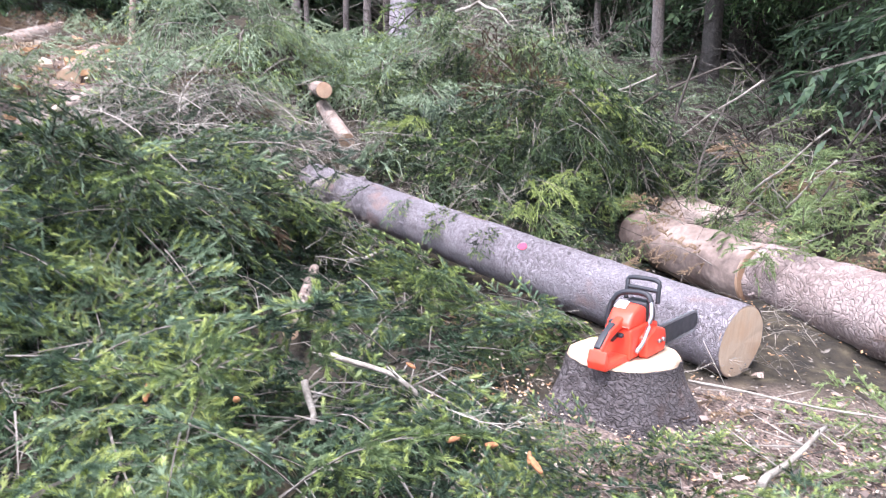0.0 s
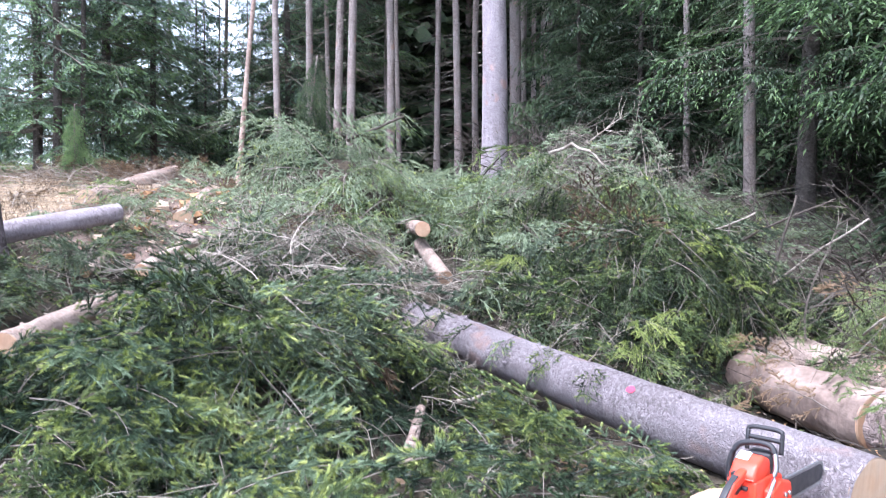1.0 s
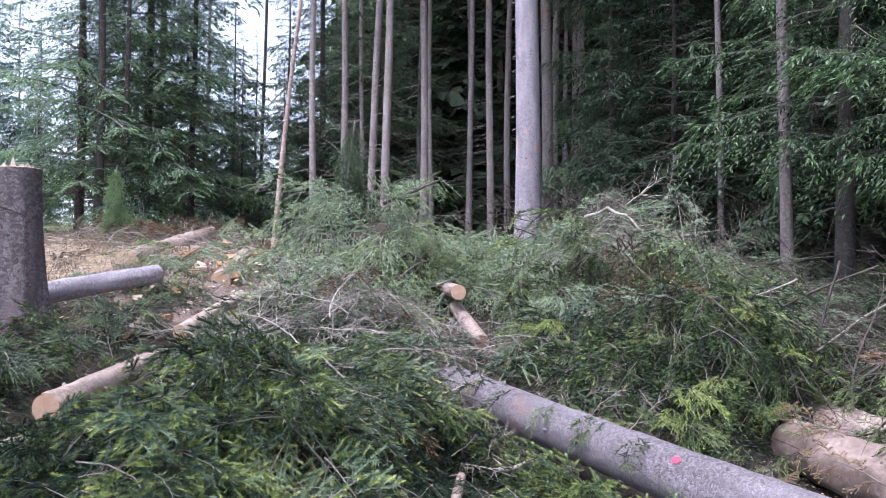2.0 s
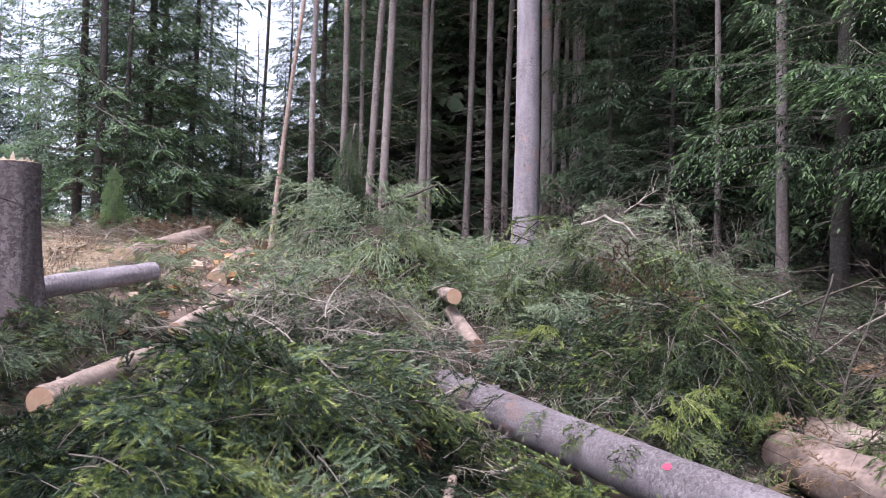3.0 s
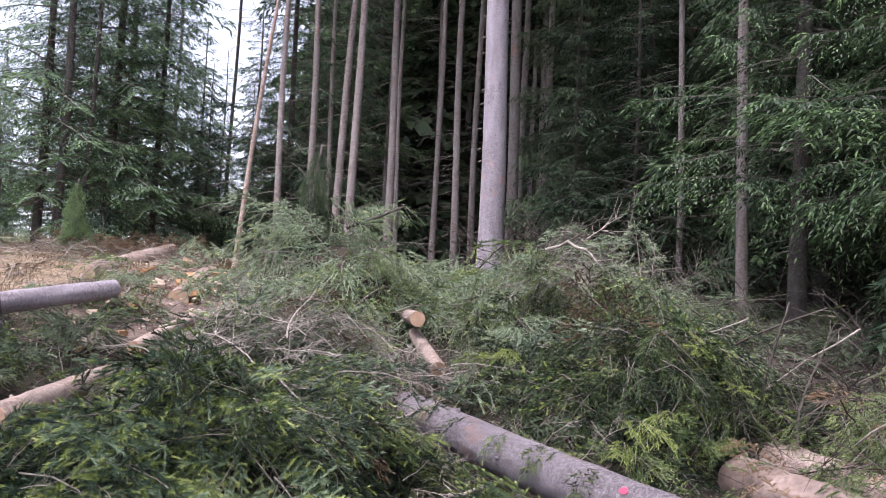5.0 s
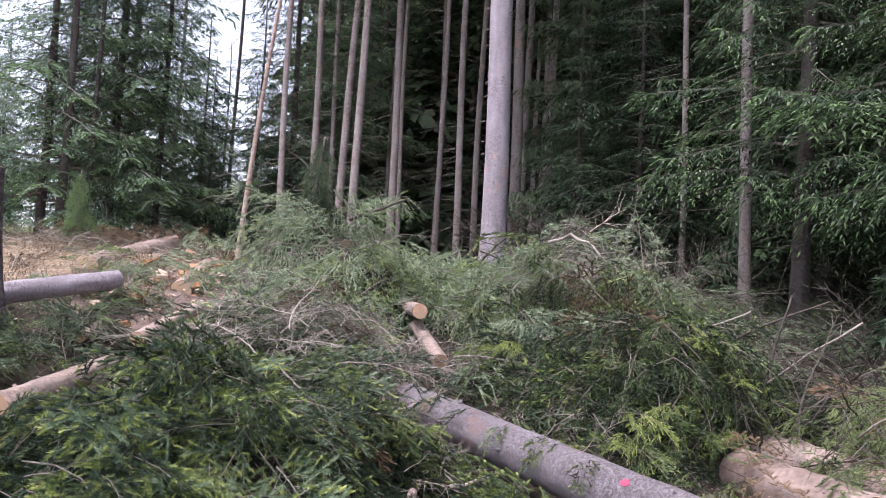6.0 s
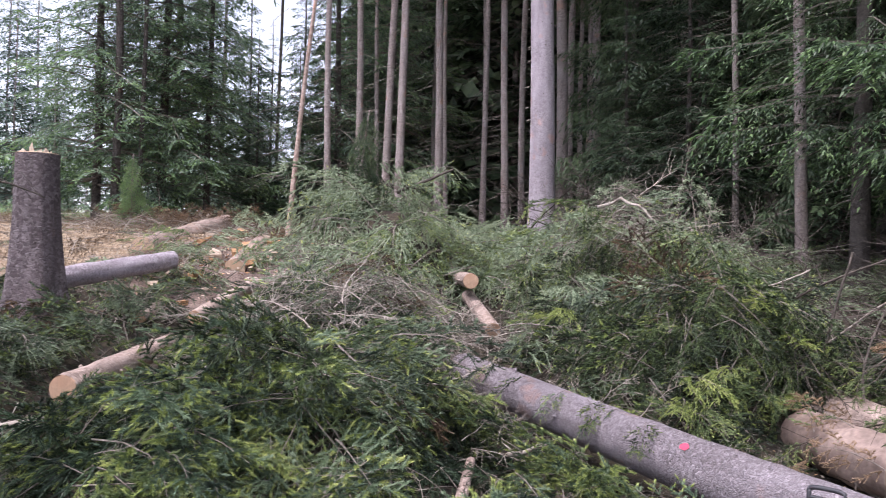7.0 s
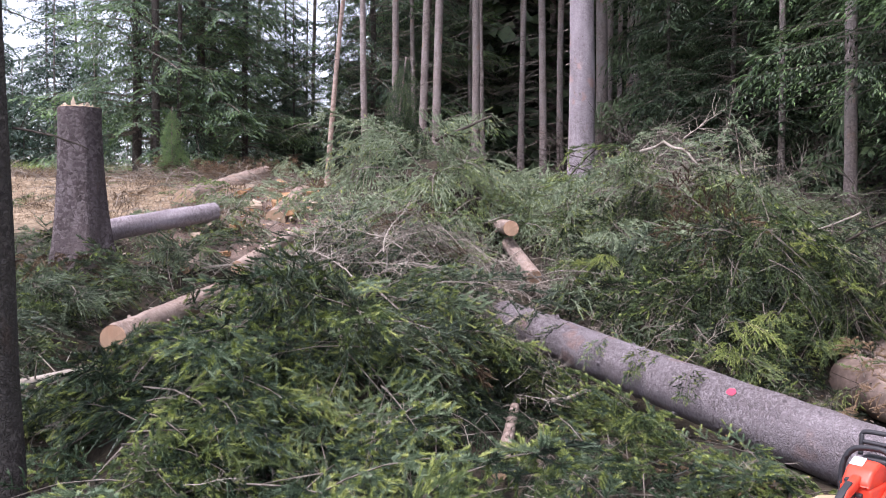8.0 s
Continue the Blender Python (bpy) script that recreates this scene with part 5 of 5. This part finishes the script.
for cx, cy, sx, sy, n in ((2.15, 4.95, 0.35, 0.25, 34), (1.72, 4.55, 0.15, 0.12, 12), (1.9, 5.5, 0.4, 0.3, 18), (2.6, 3.9, 0.25, 0.25, 14), (1.95, 2.85, 0.25, 0.15, 10), (2.3, 2.5, 0.2, 0.2, 8), (1.5, 2.1, 0.3, 0.2, 6), (1.25, 2.95, 0.12, 0.08, 6), (1.6, 2.75, 0.2, 0.15, 8)):
    for i in range(n):
        x, y = nrng.normal(cx, sx), nrng.normal(cy, sy)
        m = laid(nrng, x, y, nrng.uniform(0.25, 0.5) if cy > 3.5 else nrng.uniform(0, 0.06), nrng.uniform(0, 360), nrng.uniform(-30, 40), nrng.uniform(0.35, 0.6))
        spots.append((int(nrng.integers(5)), m, [(0, 1), (0, 0), (0, 0), (0, 0), (0, 0), (2, 2)][int(nrng.integers(6))]))
heap_of("branch_pile", MIDDLE, spots, [M_NEEDLE, M_TIP, M_NEEDLE_DRY], "green and browning spruce branches lying over thick logs")

brush("dead_brush", scatter(110, (-5.2, -2.4, 4.4, 9.0), (0.02, 0.12), (-12, 12), (0.2, 0.55), [0, 1], in_log), [M_TWIG, M_TWIG_PALE], "dry twigs among branches beside the logs")
brush("dead_brush", scatter(120, (-3.6, 1.8, 7.4, 10.6), (0.04, 0.2), (-15, 25), (0.3, 0.8), [0, 0, 1]), [M_TWIG, M_TWIG_PALE], "grey twigs sticking from the high mounds")

# branches beside the left logs and round the tall stump
spots = []
while len(spots) < 190:
    x, y = nrng.uniform(-5.9, -2.9), nrng.uniform(3.6, 8.8)
    m = laid(nrng, x, y, nrng.uniform(0.0, 0.10), nrng.uniform(0, 360), nrng.uniform(-22, 8), nrng.uniform(0.45, 0.8))
    if not blocked(m) and math.hypot(x + 4.91, y - 6.72) > 0.42:
        spots.append((int(nrng.integers(5)), m, [(0, 2), (1, 2), (1, 1)][int(nrng.integers(3))]))
heap_of("branch_pile", MIDDLE, spots, [M_NEEDLE, M_NEEDLE_PALE, M_TIP], "green cut branches lying round the tall stump and logs")
spots = []
for cx, cy, z, sx, n in ((0.95, 6.25, 1.40, 0.22, 46), (1.25, 5.9, 1.00, 0.18, 30), (0.85, 6.0, 1.12, 0.22, 24), (0.35, 8.3, 1.95, 0.4, 30), (-0.62, 8.6, 1.62, 0.12, 20)):
    for i in range(n):
        m = pose(nrng.normal(cx, sx), nrng.normal(cy, 0.16), z + nrng.normal(0, 0.10), nrng.uniform(-50, 50), nrng.uniform(20, 72), nrng.normal(265, 55)) @ Matrix.Scale(nrng.uniform(0.4, 0.7), 4)
        if not blocked(m):
            spots.append(((1, 3, 2)[i % 3], m, (0, 1) if nrng.random() < 0.5 else (0, 0)))
heap_of("branch_pile", MIDDLE, spots, [M_NEEDLE, M_TIP], "dark spruce boughs hanging down the steep side of the heap")

# light green shoots bunched at the end of the long log
spots = []
for cx, cy, z, n in ((0.42, 5.5, 0.72, 14), (1.05, 5.75, 0.85, 14), (1.25, 6.1, 1.2, 16), (-0.1, 7.1, 1.0, 12), (0.7, 6.4, 1.2, 12)):
    for i in range(n):
        m = pose(nrng.normal(cx, 0.13), nrng.normal(cy, 0.1), z + nrng.normal(0, 0.10), nrng.uniform(-40, 40), nrng.uniform(-25, 35), nrng.normal(250, 60)) @ Matrix.Scale(nrng.uniform(0.3, 0.55), 4)
        if not blocked(m):
            spots.append((int(nrng.integers(5)), m, (1, 1) if nrng.random() < 0.45 else (0, 1)))
heap_of("branch_pile", MIDDLE, spots, [M_NEEDLE, M_TIP], "bunched spruce branches with light green young shoots")

# Spruces added so their crowns shade the right side; two stand out of view.
for x, y, s, turn in ((3.1, 10.0, 0.95, 40), (4.5, 6.6, 0.9, 130), (5.2, 9.6, 1.1, 250), (3.9, 11.6, 1.0, 310)):
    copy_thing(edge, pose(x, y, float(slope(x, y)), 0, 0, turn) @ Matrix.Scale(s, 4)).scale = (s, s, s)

# ground cover between the logs and on the pale slope
brush("dead_brush", scatter(90, (0.3, 2.4, 3.4, 5.4), (0.01, 0.05), (-6, 6), (0.12, 0.34), [0, 0, 1], in_log), [M_TWIG, M_TWIG_PALE], "small broken twigs on the ground between logs")
brush("dead_brush", scatter(150, (-9.5, -4.3, 8.6, 14.2), (0.0, 0.06), (-14, 8), (0.3, 0.8), [0, 0, 1]), [M_TWIG, M_TWIG_PALE], "grey and brown brushwood on the cleared slope")
spots = []
while len(spots) < 46:
    x, y = nrng.uniform(0.2, 2.2), nrng.uniform(3.3, 5.0)
    m = laid(nrng, x, y, 0.01, nrng.uniform(0, 360), nrng.uniform(-4, 6), nrng.uniform(0.2, 0.35))
    if not blocked(m):
        spots.append((int(nrng.integers(5)), m, [(0, 1), (0, 0), (2, 2)][int(nrng.integers(3))]))
heap_of("branch_pile", MIDDLE, spots, [M_NEEDLE, M_TIP, M_NEEDLE_DRY], "torn spruce sprigs lying between logs")
spots = []
while len(spots) < 80:
    x, y = nrng.uniform(-8.5, -4.2), nrng.uniform(7.6, 13.4)
    if abs(x + 5.8) < 0.4 and y > 9.4:
        continue
    spots.append((int(nrng.integers(4)), laid(nrng, x, y, 0.0, nrng.uniform(0, 360), nrng.uniform(-12, 8), nrng.uniform(0.35, 0.8)), [(0, 0), (1, 1), (2, 2)][int(nrng.integers(3))]))
heap_of("branch_pile", BACK, spots, [M_NEEDLE, M_NEEDLE_PALE, M_NEEDLE_DRY], "scattered green and dry branches on the cleared slope")
